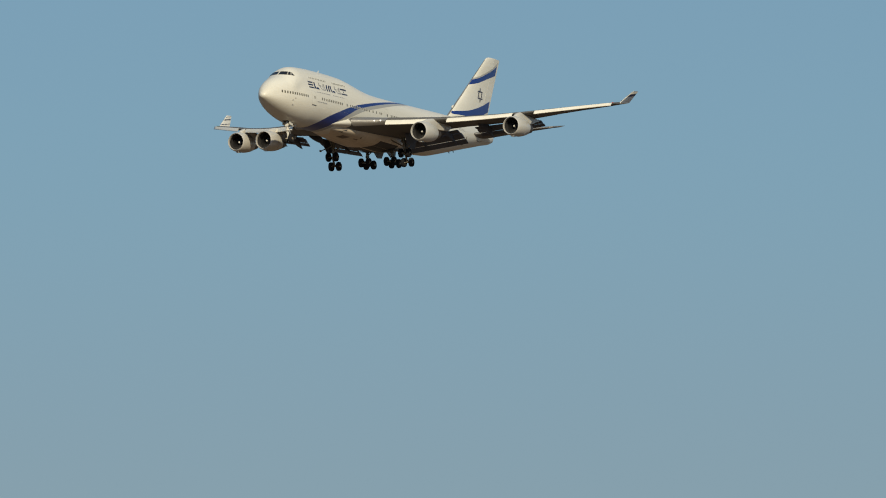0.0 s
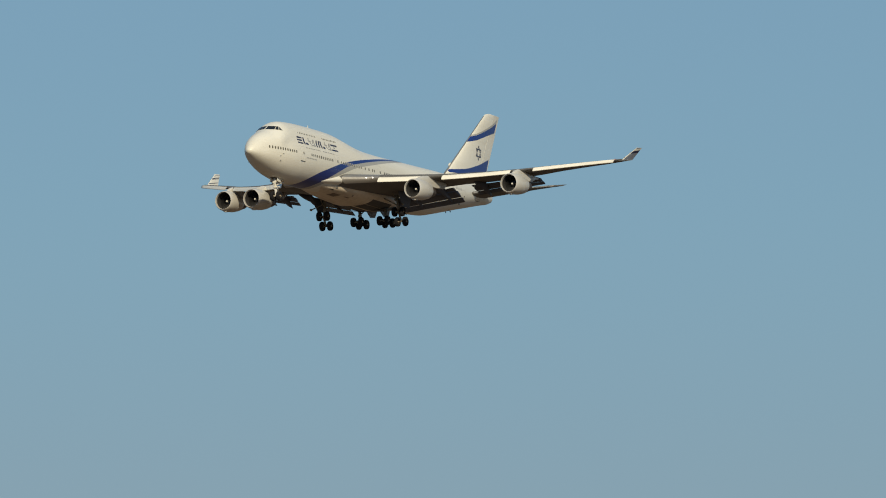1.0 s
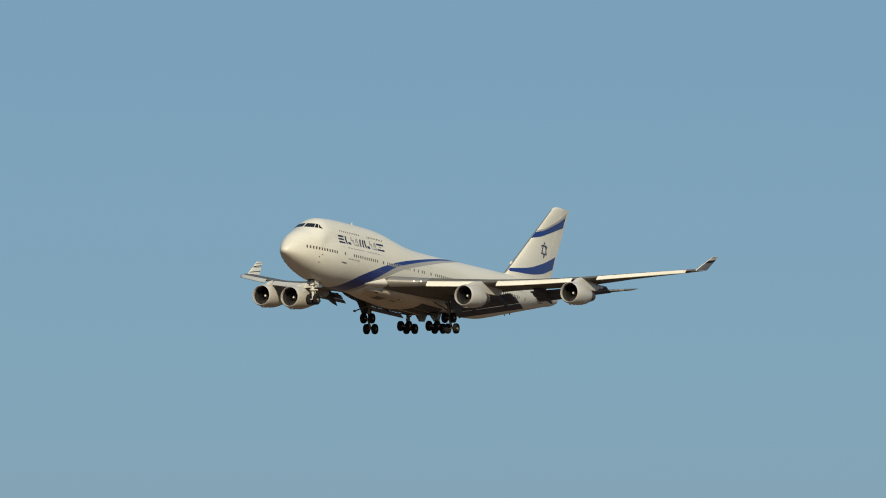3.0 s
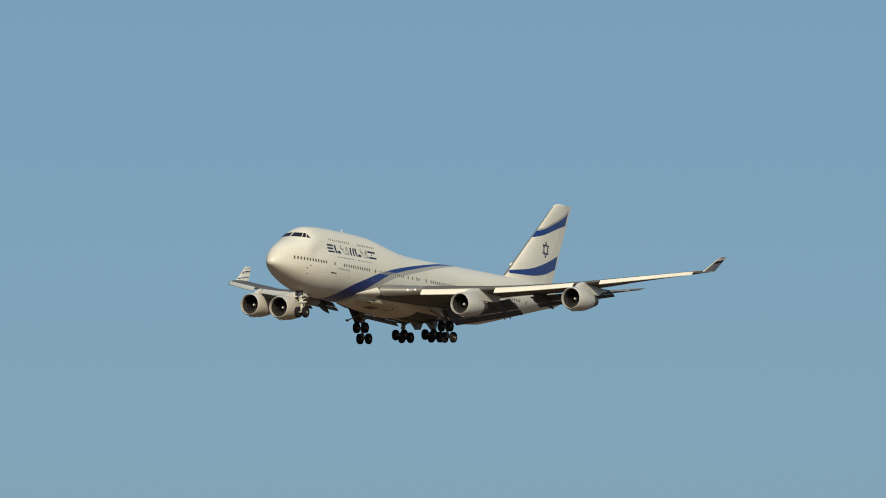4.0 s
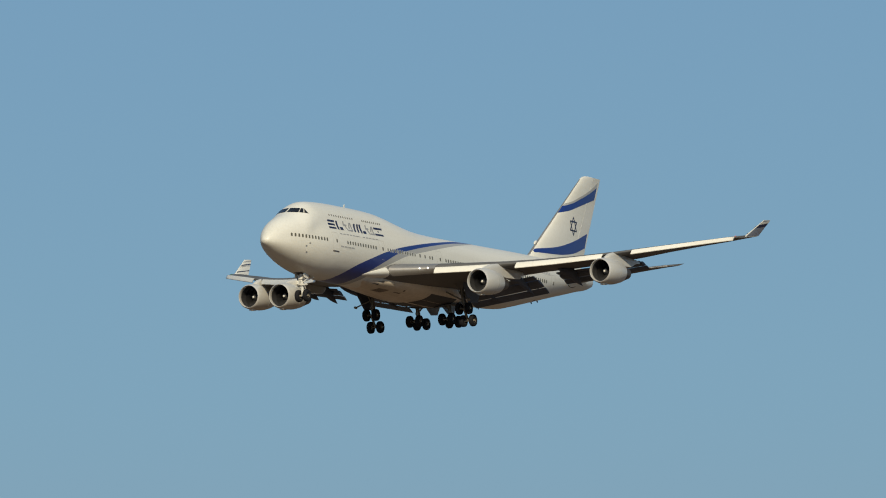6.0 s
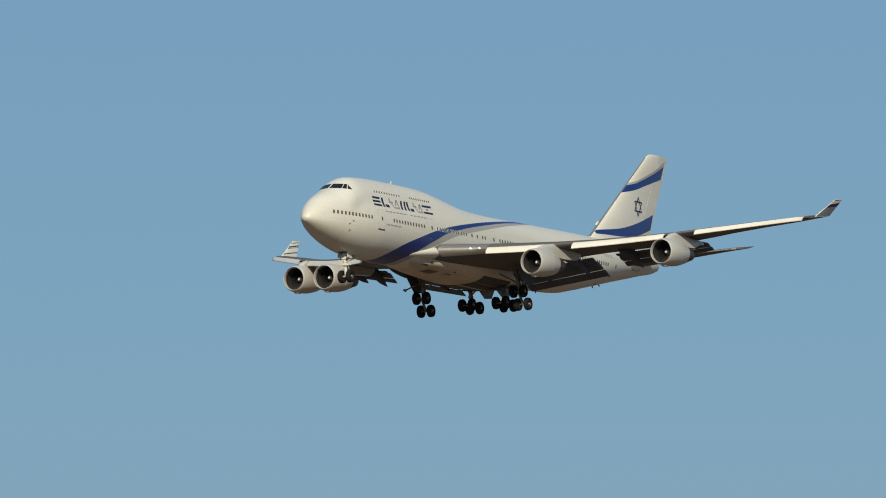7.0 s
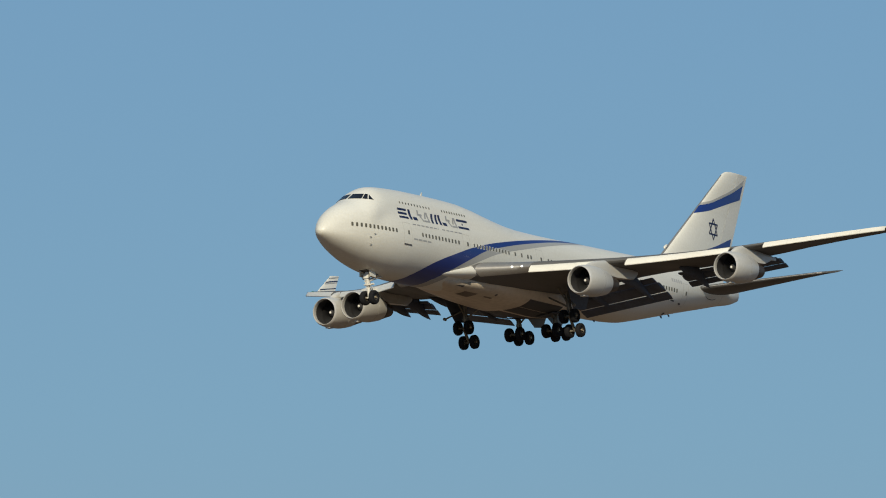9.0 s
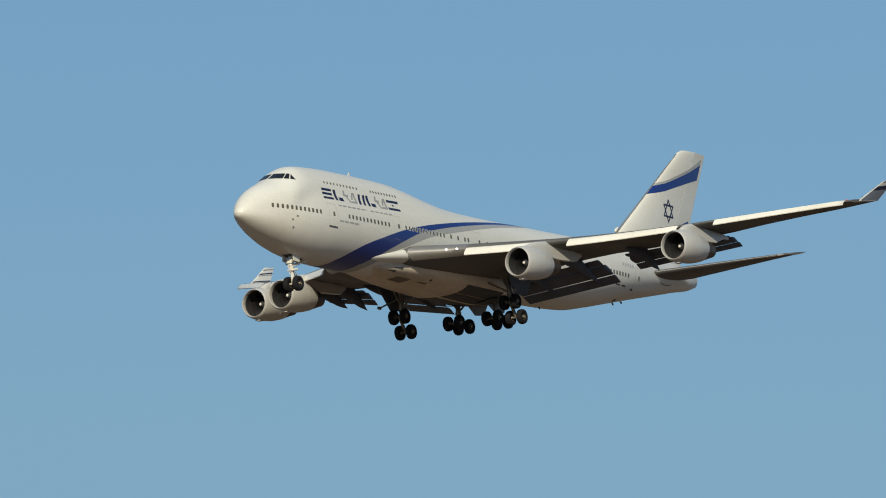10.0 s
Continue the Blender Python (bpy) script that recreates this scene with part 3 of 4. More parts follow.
def make_wing(side):
    b = Build()
    rings = []
    for y in (2.3, 3.4, 4.6, 6, 8, 10, 12.2, 14.5, 17, 19, 20.9, 23, 25.5, 28, 29.6, 30.2, 30.55):
        a, z = wing_lead(y, side), wing_trail(y, side)
        c = (z - a).length
        t = float(np.interp(y, [2.5, 6, 12, 20, 31], [0.125, 0.11, 0.09, 0.075, 0.06]))
        rings.append(aerofoil(a, z, c * t))
    b.loft(rings)
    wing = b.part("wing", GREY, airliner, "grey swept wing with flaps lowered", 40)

    # leading-edge flaps, hung forward and down
    for y0, y1, count, fwd, low in ((7.0, 11.6, 3, 0.44, 0.52), (13.4, 20.2, 5, 0.52, 0.52), (22.5, 30.25, 5, 0.40, 0.37)):
        for k in range(count):
            ya, yb = y0 + (y1 - y0) * k / count + 0.004, y0 + (y1 - y0) * (k + 1) / count - 0.004
            b = Build()
            rings = []
            for i in range(4):
                y = ya + (yb - ya) * i / 3
                p = wing_lead(y, side)
                thin = 0.0 if y0 < 10 else 0.25 * (y - y0) / (y1 - y0)
                f, l = fwd * (1 - thin), low * (1 - thin)
                prof = [(-0.22, 0.13), (0.05, 0.09), (f * 0.42, -l * 0.12), (f * 0.78, -l * 0.5), (f, -l), (f - 0.05, -l - 0.05), (f - 0.13, -l), (f * 0.6, -l * 0.55), (f * 0.3, -0.1), (-0.1, 0.04)]
                rings.append([p + Vector((u, 0, v)) for u, v in prof])
            b.loft(rings).part("leading_edge_flap", CREAM, wing, "cream painted leading-edge flap", 50)

    # bare metal root of the leading edge
    b = Build()
    rows = []
    for i in range(9):
        y = 3.3 + 3.6 * i / 8
        a, z = wing_lead(y, side), wing_trail(y, side)
        ring = aerofoil(a, z, (z - a).length * float(np.interp(y, [2.5, 6, 12], [0.125, 0.11, 0.09])) * 1.01)
        rows.append([p + Vector((0.02, 0, 0)) for p in (ring[-2:] + ring[:4])])
    b.loft(rows, False, False).part("root_leading_edge", BARE, wing, "dull bare metal leading edge at the root", 60)

    # landing lights in the root
    for y in (5.75, 6.4):
        b = Build()
        p = wing_lead(y, side) + Vector((0.05, 0, 0.06))
        b.lathe([(-0.12, 0.08), (0.0, 0.095), (0.04, 0.08), (0.055, 0.02)], p, (1, 0.1 * side, 0), 16, caps=True)
        b.part("landing_light", LAMP, wing, "bright round landing light")

    # triple-slotted flaps
    def flap(y0, y1, n0, t0, n1, t1, lab):
        for a, z, thick in ((0.0, 0.272, 0.17), (0.297, 0.70, 0.31), (0.73, 1.0, 0.14)):
            b = Build()
            rings = []
            for i in range(5):
                u = i / 4
                y = y0 + (y1 - y0) * u
                nose = Vector(n0).lerp(Vector(n1), u)
                tail = Vector(t0).lerp(Vector(t1), u)
                p, q = nose.lerp(tail, a), nose.lerp(tail, z)
                bulge = lambda w: 0.30 * 4 * w * (1 - w) * 0.5
                p3 = P(p.x, y * side, p.y + bulge(a))
                q3 = P(q.x, y * side, q.y + bulge(z))
                rings.append(aerofoil(p3, q3, thick, camber=0.03, n=8))
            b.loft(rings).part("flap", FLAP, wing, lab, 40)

    flap(3.75, 10.55, (33.4, 3.0), (37.1, 1.75), (36.9, 4.62), (40.5, 3.26), "lowered inboard flap segment")
    flap(13.1, 20.6, (37.25, 4.86), (39.6, 3.92), (41.2, 6.0), (43.6, 5.5), "lowered outboard flap segment")

    # flap track fairings
    for y, tip_s, tip_z, deep in ((5.9, 37.9, 2.42, 0.5), (9.6, 38.9, 3.0, 0.5), (14.6, 40.2, 3.75, 0.62), (18.1, 42.4, 4.6, 0.6)):
        b = Build()
        a, z = wing_lead(y, side), wing_trail(y, side)
        start = a.lerp(z, 0.6) - Vector((0, 0, 0.3))
        knee = a.lerp(z, 0.92) - Vector((0, 0, 0.5))
        tip = P(tip_s, y * side, tip_z)
        rings = []
        for i in range(15):
            u = i / 14
            p = start.lerp(knee, u / 0.5) if u < 0.5 else knee.lerp(tip, (u - 0.5) / 0.5)
            r = math.sin(math.pi * u) ** 0.7 if u < 0.5 else max(0.03, 1 - ((u - 0.5) / 0.5) ** 1.7)
            w, h = 0.5 * deep * max(r, 0.03), deep * max(r, 0.03)
            rings.append([p + Vector((0, w * math.cos(2 * math.pi * j / 12), h * math.sin(2 * math.pi * j / 12))) for j in range(12)])
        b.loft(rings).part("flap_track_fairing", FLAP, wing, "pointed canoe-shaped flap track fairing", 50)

    # winglet
    b = Build()
    rings = []
    for u in (0.0, 0.08, 0.2, 0.5, 0.8, 0.95, 1.0):
        a = Vector((45.8 + 3.26 * u, 30.5 + 0.58 * u, 8.42 + 2.05 * u))
        z = Vector((48.9 + 1.61 * u, 30.5 + 0.58 * u, 8.82 + 1.8 * u))
        out = Vector((0, 0.94 * side, -0.34))
        rings.append(aerofoil(P(a.x, a.y * side, a.z), P(z.x, z.y * side, z.z), 0.2 * (1 - 0.55 * u), out, camber=0.0))
    wl = b.loft(rings).part("winglet", WHITE, wing, "upswept winglet with blue stripes", 40)
    # the outer face carries a full sheet with its shade painted in
    for face, bands in ((1, ((0.04, 0.99, SHADED), (0.58, 0.75, NAVY), (0.78, 0.94, WHITE))), (-1, ((0.20, 0.25, NAVY), (0.55, 0.59, SILVER), (0.63, 0.69, NAVY), (0.86, 0.92, SILVER)))):
        for ua, ub, mat in bands:
            b = Build()
            rows = []
            for i in range(7):
                f = 0.03 + 0.94 * i / 6
                row = []
                for u0 in (ua, ub):
                    u = u0 + (0.10 * f - 0.05) * (1 if mat != SHADED else 0)
                    s = (45.8 + 3.26 * u) * (1 - f) + (48.9 + 1.61 * u) * f
                    zz = (8.42 + 2.05 * u) * (1 - f) + (8.82 + 1.8 * u) * f
                    t = 0.2 * (1 - 0.55 * u) * 0.5 * (1.0 if f < 0.5 else 1.25 * (1.02 - f) + 0.3 * (1 - f)) + 0.03
                    row.append(P(s, (30.5 + 0.58 * u) * side, zz) + Vector((0, 0.94 * side, -0.34)) * (t - (0.015 if mat == SHADED else 0)) * face)
                rows.append(row)
            b.loft(rows, False, False)
            if mat == SHADED:
                b.part("outer_shade_skin", mat, wl, "outer skin of the winglet, greyed for its shade", 40)
            else:
                b.part("winglet_stripe", mat, wl, "dark blue or silver stripe")
    # navigation light and static wicks
    b = Build()
    b.lathe([(-0.2, 0.08), (-0.05, 0.14), (0.1, 0.14), (0.18, 0.02)], P(44.75, 30.1 * side, 8.28), (1, 0, 0), 10, caps=True)
    b.part("navigation_light", paint("red_lens" if side > 0 else "green_lens", (0.75, 0.10, 0.09) if side > 0 else (0.02, 0.2, 0.08), 0.2), wing, "small coloured navigation light")
    return wing


make_wing(1)
make_wing(-1)


def fin_lead(z):
    return 66.38 - (19.15 - z) * 1.208


def fin_trail(z):
    return 70.45 - (19.07 - z) * 0.425


def fin_hinge(z):
    return 68.55 - (19.0 - z) * 0.505


def fin_half(s, z):
    """Half the fin's thickness."""
    c = fin_trail(z) - fin_lead(z)
    x = min(1, max(0, (s - fin_lead(z)) / c))
    return 5 * 0.10 * c * (0.2969 * math.sqrt(x) - 0.126 * x - 0.3516 * x * x + 0.2843 * x ** 3 - 0.1015 * x ** 4)


def make_fin():
    b = Build()
    rings, tail = [], []
    across = Vector((0, 1, 0))
    for z in list(np.linspace(8.2, 19.0, 12)) + [19.26, 19.36]:
        shift = 0.0 if z < 19.1 else (0.2 if z < 19.3 else 0.6)
        a, q = P(fin_lead(z) + shift, 0, z), P(fin_trail(z), 0, z)
        c = (q - a).length
        x = (fin_hinge(z) - fin_lead(z)) / (fin_trail(z) - fin_lead(z))
        rings.append(aerofoil(a, q, 0.10 * c, across, 0.0, x, 0.0))
        tail.append(aerofoil(a, q, 0.10 * c, across, x + 0.006, 1.0, 0.0, 6))
    fin = b.loft(rings).part("fin", WHITE, airliner, "tall white swept tail fin with blue bands", 45)
    # rudder in two halves
    for lo, hi in ((0, 8), (7, 14)):
        Build().loft(tail[lo:hi]).part("rudder", RUDDER, fin, "white rudder panel, greyed for its duller light", 45)
    # bare metal leading edge
    b = Build()
    rows = []
    for z in np.linspace(9.6, 18.9, 12):
        c = fin_trail(z) - fin_lead(z)
        row = []
        for k in range(-5, 6):
            s = fin_lead(z) + 0.007 * c * (k / 5) ** 2
            row.append(P(s - 0.012, math.copysign(fin_half(s, z) + 0.008, k) if k else 0, z))
        rows.append(row)
    b.loft(rows, False, False).part("fin_leading_edge", BARE, fin, "bare brownish metal leading edge")

    def band(low, high, mat, lab, side):
        b = Build()
        rows = []
        for i in range(33):
            u = i / 32
            sa, za = low(u)
            sb, zb = high(u)
            row = []
            for j in range(6):
                s, z = sa + (sb - sa) * j / 5, za + (zb - za) * j / 5
                s = min(max(s, fin_lead(z) + 0.02), fin_trail(z) - 0.01)
                row.append(P(s, side * (fin_half(s, z) + 0.012), z))
            rows.append(row)
        b.loft(rows, False, False).part("fin_band", mat, fin, lab)

    for side in (1, -1):
        band(along([(60.95, 14.72), (63.2, 15.2), (65.4, 15.88), (67.4, 16.5), (69.15, 17.02)]), along([(62.0, 15.58), (63.6, 15.95), (65.5, 16.62), (67.8, 17.5), (69.75, 18.4)]), BLUE, "royal blue band", side)
        band(along([(62.0, 15.6), (63.6, 15.97), (65.5, 16.64), (67.8, 17.52), (69.75, 18.42)]), along([(62.35, 15.85), (63.7, 16.2), (65.6, 16.9), (67.9, 17.85), (69.95, 18.95)]), SILVER, "silver edging of the blue band", side)
        band(along([(55.7, 9.95), (60.5, 10.2), (64, 10.7), (67.1, 11.65)]), along([(55.5, 10.3), (60, 10.95), (64, 11.98), (67.6, 13.25)]), BLUE, "royal blue lower band", side)
        # six-pointed emblem from two outlined triangles
        cs, cz, r = 64.05, 13.63, 0.95
        for turn in (90, -90):
            pts = [(cs + 0.92 * r * math.cos(radians(turn + 120 * i)), cz + r * math.sin(radians(turn + 120 * i))) for i in range(3)]
            b = Build()
            for (sa, za), (sb, zb) in zip(pts, pts[1:] + pts[:1]):
                d = Vector((sb - sa, zb - za)).normalized()
                nx = Vector((-d.y, d.x)) * 0.075
                rows = []
                for i in range(7):
                    u = -0.02 + 1.04 * i / 6
                    row = []
                    for k in (-1, 1):
                        s, z = sa + (sb - sa) * u + nx.x * k, za + (zb - za) * u + nx.y * k
                        row.append(P(s, side * (fin_half(s, z) + 0.014), z))
                    rows.append(row)
                b.loft(rows, False, False)
            b.part("emblem_triangle", NAVY, fin, "navy outlined triangle of the tail emblem")
    # small aerial bump low on the leading edge
    b = Build()
    b.lathe([(-0.2, 0.02), (-0.1, 0.12), (0.1, 0.14), (0.35, 0.10), (0.5, 0.01)], P(fin_lead(10.9), 0, 10.9) + Vector((0.1, 0, 0.1)), (-1, 0, 0.8), 12, caps=True)
    b.part("fin_light", WHITE, fin, "small white fitting on the fin")


make_fin()


def make_tailplane(side):
    b = Build()
    rings = []
    for u in (0.0, 0.15, 0.4, 0.7, 0.92, 1.0):
        y = 1.2 + 9.85 * u
        a = P(57.7 + 8.4 * u + (0.35 if u == 1 else 0), y * side, 7.25 + 1.75 * u)
        z = P(66.3 + 2.55 * u, y * side, 8.0 + 1.5 * u)
        rings.append(aerofoil(a, z, (z - a).length * 0.085, camber=-0.008))
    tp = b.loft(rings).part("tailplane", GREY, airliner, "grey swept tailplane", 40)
    b = Build()
    rows = []
    for u in np.linspace(0.12, 0.96, 8):
        y = 1.2 + 9.85 * u
        a = P(57.7 + 8.4 * u, y * side, 7.25 + 1.75 * u)
        rows.append([a + Vector((-0.09, 0, 0.07)), a + Vector((0.02, 0, 0.01)), a + Vector((-0.09, 0, -0.06))])
    b.loft(rows, False, False).part("tailplane_leading_edge", LIP, tp, "bare metal leading edge")


make_tailplane(1)
make_tailplane(-1)


# ---------------------------------------------------------------- engines
def make_engine():
    """One engine about its inlet's centre, x forward."""
    b = Build()
    b.lathe([(0.24, 1.265), (0.6, 1.33), (1.2, 1.36), (1.9, 1.345), (2.7, 1.29), (3.4, 1.17), (4.0, 1.04), (4.0, 1.01), (3.4, 1.06), (3.1, 1.06)], (0, 0, 0), (-1, 0, 0), 56)
    cowl = b.part("engine", COWL, airliner, "pale grey jet engine nacelle with dark inlet", 30)
    b = Build()
    b.lathe([(0.42, 1.10), (0.28, 1.10), (0.12, 1.105), (0.03, 1.125), (0.0, 1.15), (0.03, 1.18), (0.11, 1.225), (0.25, 1.275)], (0, 0, 0), (-1, 0, 0), 56)
    b.part("inlet_lip", LIP, cowl, "bare metal inlet lip")
    b = Build()
    b.lathe([(0.41, 1.105), (0.7, 1.11), (1.55, 1.17), (1.75, 1.17)], (0, 0, 0), (-1, 0, 0), 48)
    b.lathe([(1.75, 1.18), (1.75, 0.02)], (0, 0, 0), (-1, 0, 0), 48)
    b.part("inlet_duct", LINER, cowl, "dark inlet duct")
    for x, r in ((2.35, 1.322),):
        b = Build()
        b.lathe([(x - 0.014, r - 0.02), (x - 0.014, r + 0.003), (x + 0.014, r + 0.001), (x + 0.014, r - 0.02)], (0, 0, 0), (-1, 0, 0), 56)
        b.part("cowl_seam", SILVER, cowl, "thin seam round the cowl")
    b = Build()
    b.plate([Vector((-0.5, -0.22, -1.345)), Vector((-1.1, -0.24, -1.36)), Vector((-1.1, 0.24, -1.36)), Vector((-0.5, 0.22, -1.345))], 0.16)
    b.part("drain_fairing", COWL, cowl, "small fairing under the cowl")
    b = Build()
    for k in range(26):
        a0 = 2 * math.pi * k / 26
        rows = []
        for i in range(5):
            r = 0.36 + 0.79 * i / 4
            tw = 0.10 + 0.05 * i / 4
            rows.append([Vector((-1.42 - 0.2 * j, r * math.cos(a0 + (j - 0.5) * 2 * tw), r * math.sin(a0 + (j - 0.5) * 2 * tw))) for j in (0, 1)])
        b.loft(rows, False, False)
    b.part("fan", FAN, cowl, "dark metal fan blades", 20)
    b = Build()
    b.lathe([(0.98, 0.01), (1.02, 0.09), (1.15, 0.2), (1.35, 0.31), (1.55, 0.38), (1.7, 0.39)], (0, 0, 0), (-1, 0, 0), 28)
    b.part("spinner", SPIN, cowl, "glossy dark rounded spinner")
    # pale tip on every engine, on most a painted highlight
    b = Build()
    b.lathe([(0.965, 0.005), (0.974, 0.045), (0.99, 0.08), (1.025, 0.115), (1.05, 0.1)], (0, 0, 0), (-1, 0, 0), 20)
    b.part("spinner_tip", CREAM, cowl, "white spinner tip, doubling as its highlight")
    b = Build()
    b.lathe([(3.4, 1.0), (4.1, 0.95), (4.6, 0.86), (5.3, 0.66), (5.75, 0.56), (5.75, 0.52), (5.2, 0.5)], (0, 0, 0), (-1, 0, 0), 40)
    b.part("exhaust_nozzle", HOT, cowl, "heat-stained exhaust nozzle")
    b = Build()
    b.lathe([(5.1, 0.34), (5.6, 0.3), (6.1, 0.14), (6.3, 0.02)], (0, 0, 0), (-1, 0, 0), 24)
    b.part("exhaust_cone", HOT, cowl, "dark exhaust cone")
    return cowl


def make_pylon(s, y, z, side):
    """The strut between an engine, whose inlet is at s, and the wing."""
    top_s, top_z = lead_s(y), table(LEAD_Z, y)
    aft, heel = (s + 9.6, 1.1) if s < 28 else (s + 8.5, 1.5)
    nose = s + 0.95
    profile = []  # station, top, bottom
    for t in (0.0, 0.3, 0.62, 1.0):
        ease = 1 - (1 - t) ** 1.6
        profile.append((nose + (top_s - 0.05 - nose) * t, z + 1.34 + (top_z + 0.1 - z - 1.34) * ease, z + 1.2 - 0.2 * t))
    profile += [(top_s + 0.7, top_z + 0.26, z + 0.9), (top_s + 1.8, top_z + 0.1, z + 0.88),
                (aft - 2.3, top_z - 0.05, z + 0.98), (aft - 0.9, top_z - 0.1, z + heel), (aft, top_z - 0.15, top_z - 0.42)]
    rings = []
    for k, (ps, hi, lo) in enumerate(profile):
        hi = max(hi, lo + 0.06)
        w = (0.14, 0.25, 0.33, 0.36, 0.36, 0.34, 0.29, 0.17, 0.05)[k]
        mid = (hi + lo) / 2
        rings.append([P(ps, y * side + w * c, mid + (hi - lo) / 2 * q) for c, q in ((1, -1), (1, -0.3), (0.97, 0.35), (0.85, 0.7), (0.5, 0.93), (0, 1), (-0.5, 0.93), (-0.85, 0.7), (-0.97, 0.35), (-1, -0.3), (-1, -1))])
    Build().loft(rings).part("pylon", COWL, airliner, "pale grey engine pylon under the wing", 50)


ENGINES = ((23.12, 11.72, 2.58), (32.45, 20.85, 4.09))
engine = make_engine()
PITCH = Matrix.Rotation(radians(2.5), 4, "Y")
engine.matrix_basis = Matrix.Translation(P(*ENGINES[0])) @ PITCH
for s, y, z in ENGINES:
    for side in (1, -1):
        make_pylon(s, y, z, side)
        if (s, side) != (ENGINES[0][0], 1):
            copy_thing(engine, Matrix.Translation(P(s, y * side, z)) @ PITCH)


# ---------------------------------------------------------------- landing gear
def wheel_meshes(r, w):
    t = Build()
    h = w / 2
    t.lathe([(-h * 0.72, r * 0.42), (-h * 0.98, r * 0.56), (-h, r * 0.8), (-h * 0.8, r * 0.95), (-h * 0.45, r), (h * 0.45, r), (h * 0.8, r * 0.95), (h, r * 0.8), (h * 0.98, r * 0.56), (h * 0.72, r * 0.42)], (0, 0, 0), (0, 1, 0), 32)
    q = Build()
    q.lathe([(-h * 0.8, 0.02), (-h * 0.8, r * 0.16), (-h * 0.45, r * 0.24), (-h * 0.4, r * 0.36), (-h * 0.74, r * 0.44), (h * 0.74, r * 0.44), (h * 0.4, r * 0.36), (h * 0.45, r * 0.24), (h * 0.8, r * 0.16), (h * 0.8, 0.02)], (0, 0, 0), (0, 1, 0), 24)
    c = Build()
    c.lathe([(-h * 1.02, 0.02), (-h * 1.0, r * 0.13), (-h * 0.7, r * 0.17), (h * 0.7, r * 0.17), (h * 1.0, r * 0.13), (h * 1.02, 0.02)], (0, 0, 0), (0, 1, 0), 16)
    return t.mesh("tyre", TYRE, 40), q.mesh("rim", RIM, 30), c.mesh("hub_cap", BRONZE, 30)


TYRE_MESH, RIM_MESH, HUB_MESH = wheel_meshes(0.62, 0.46)


def add_wheel(gear, p):
    attach("tyre", TYRE_MESH, gear, "black rubber tyre", Matrix.Translation(p))
    attach("rim", RIM_MESH, gear, "dull dark metal wheel rim", Matrix.Translation(p))
    attach("hub_cap", HUB_MESH, gear, "small bronze hub cap", Matrix.Translation(p))


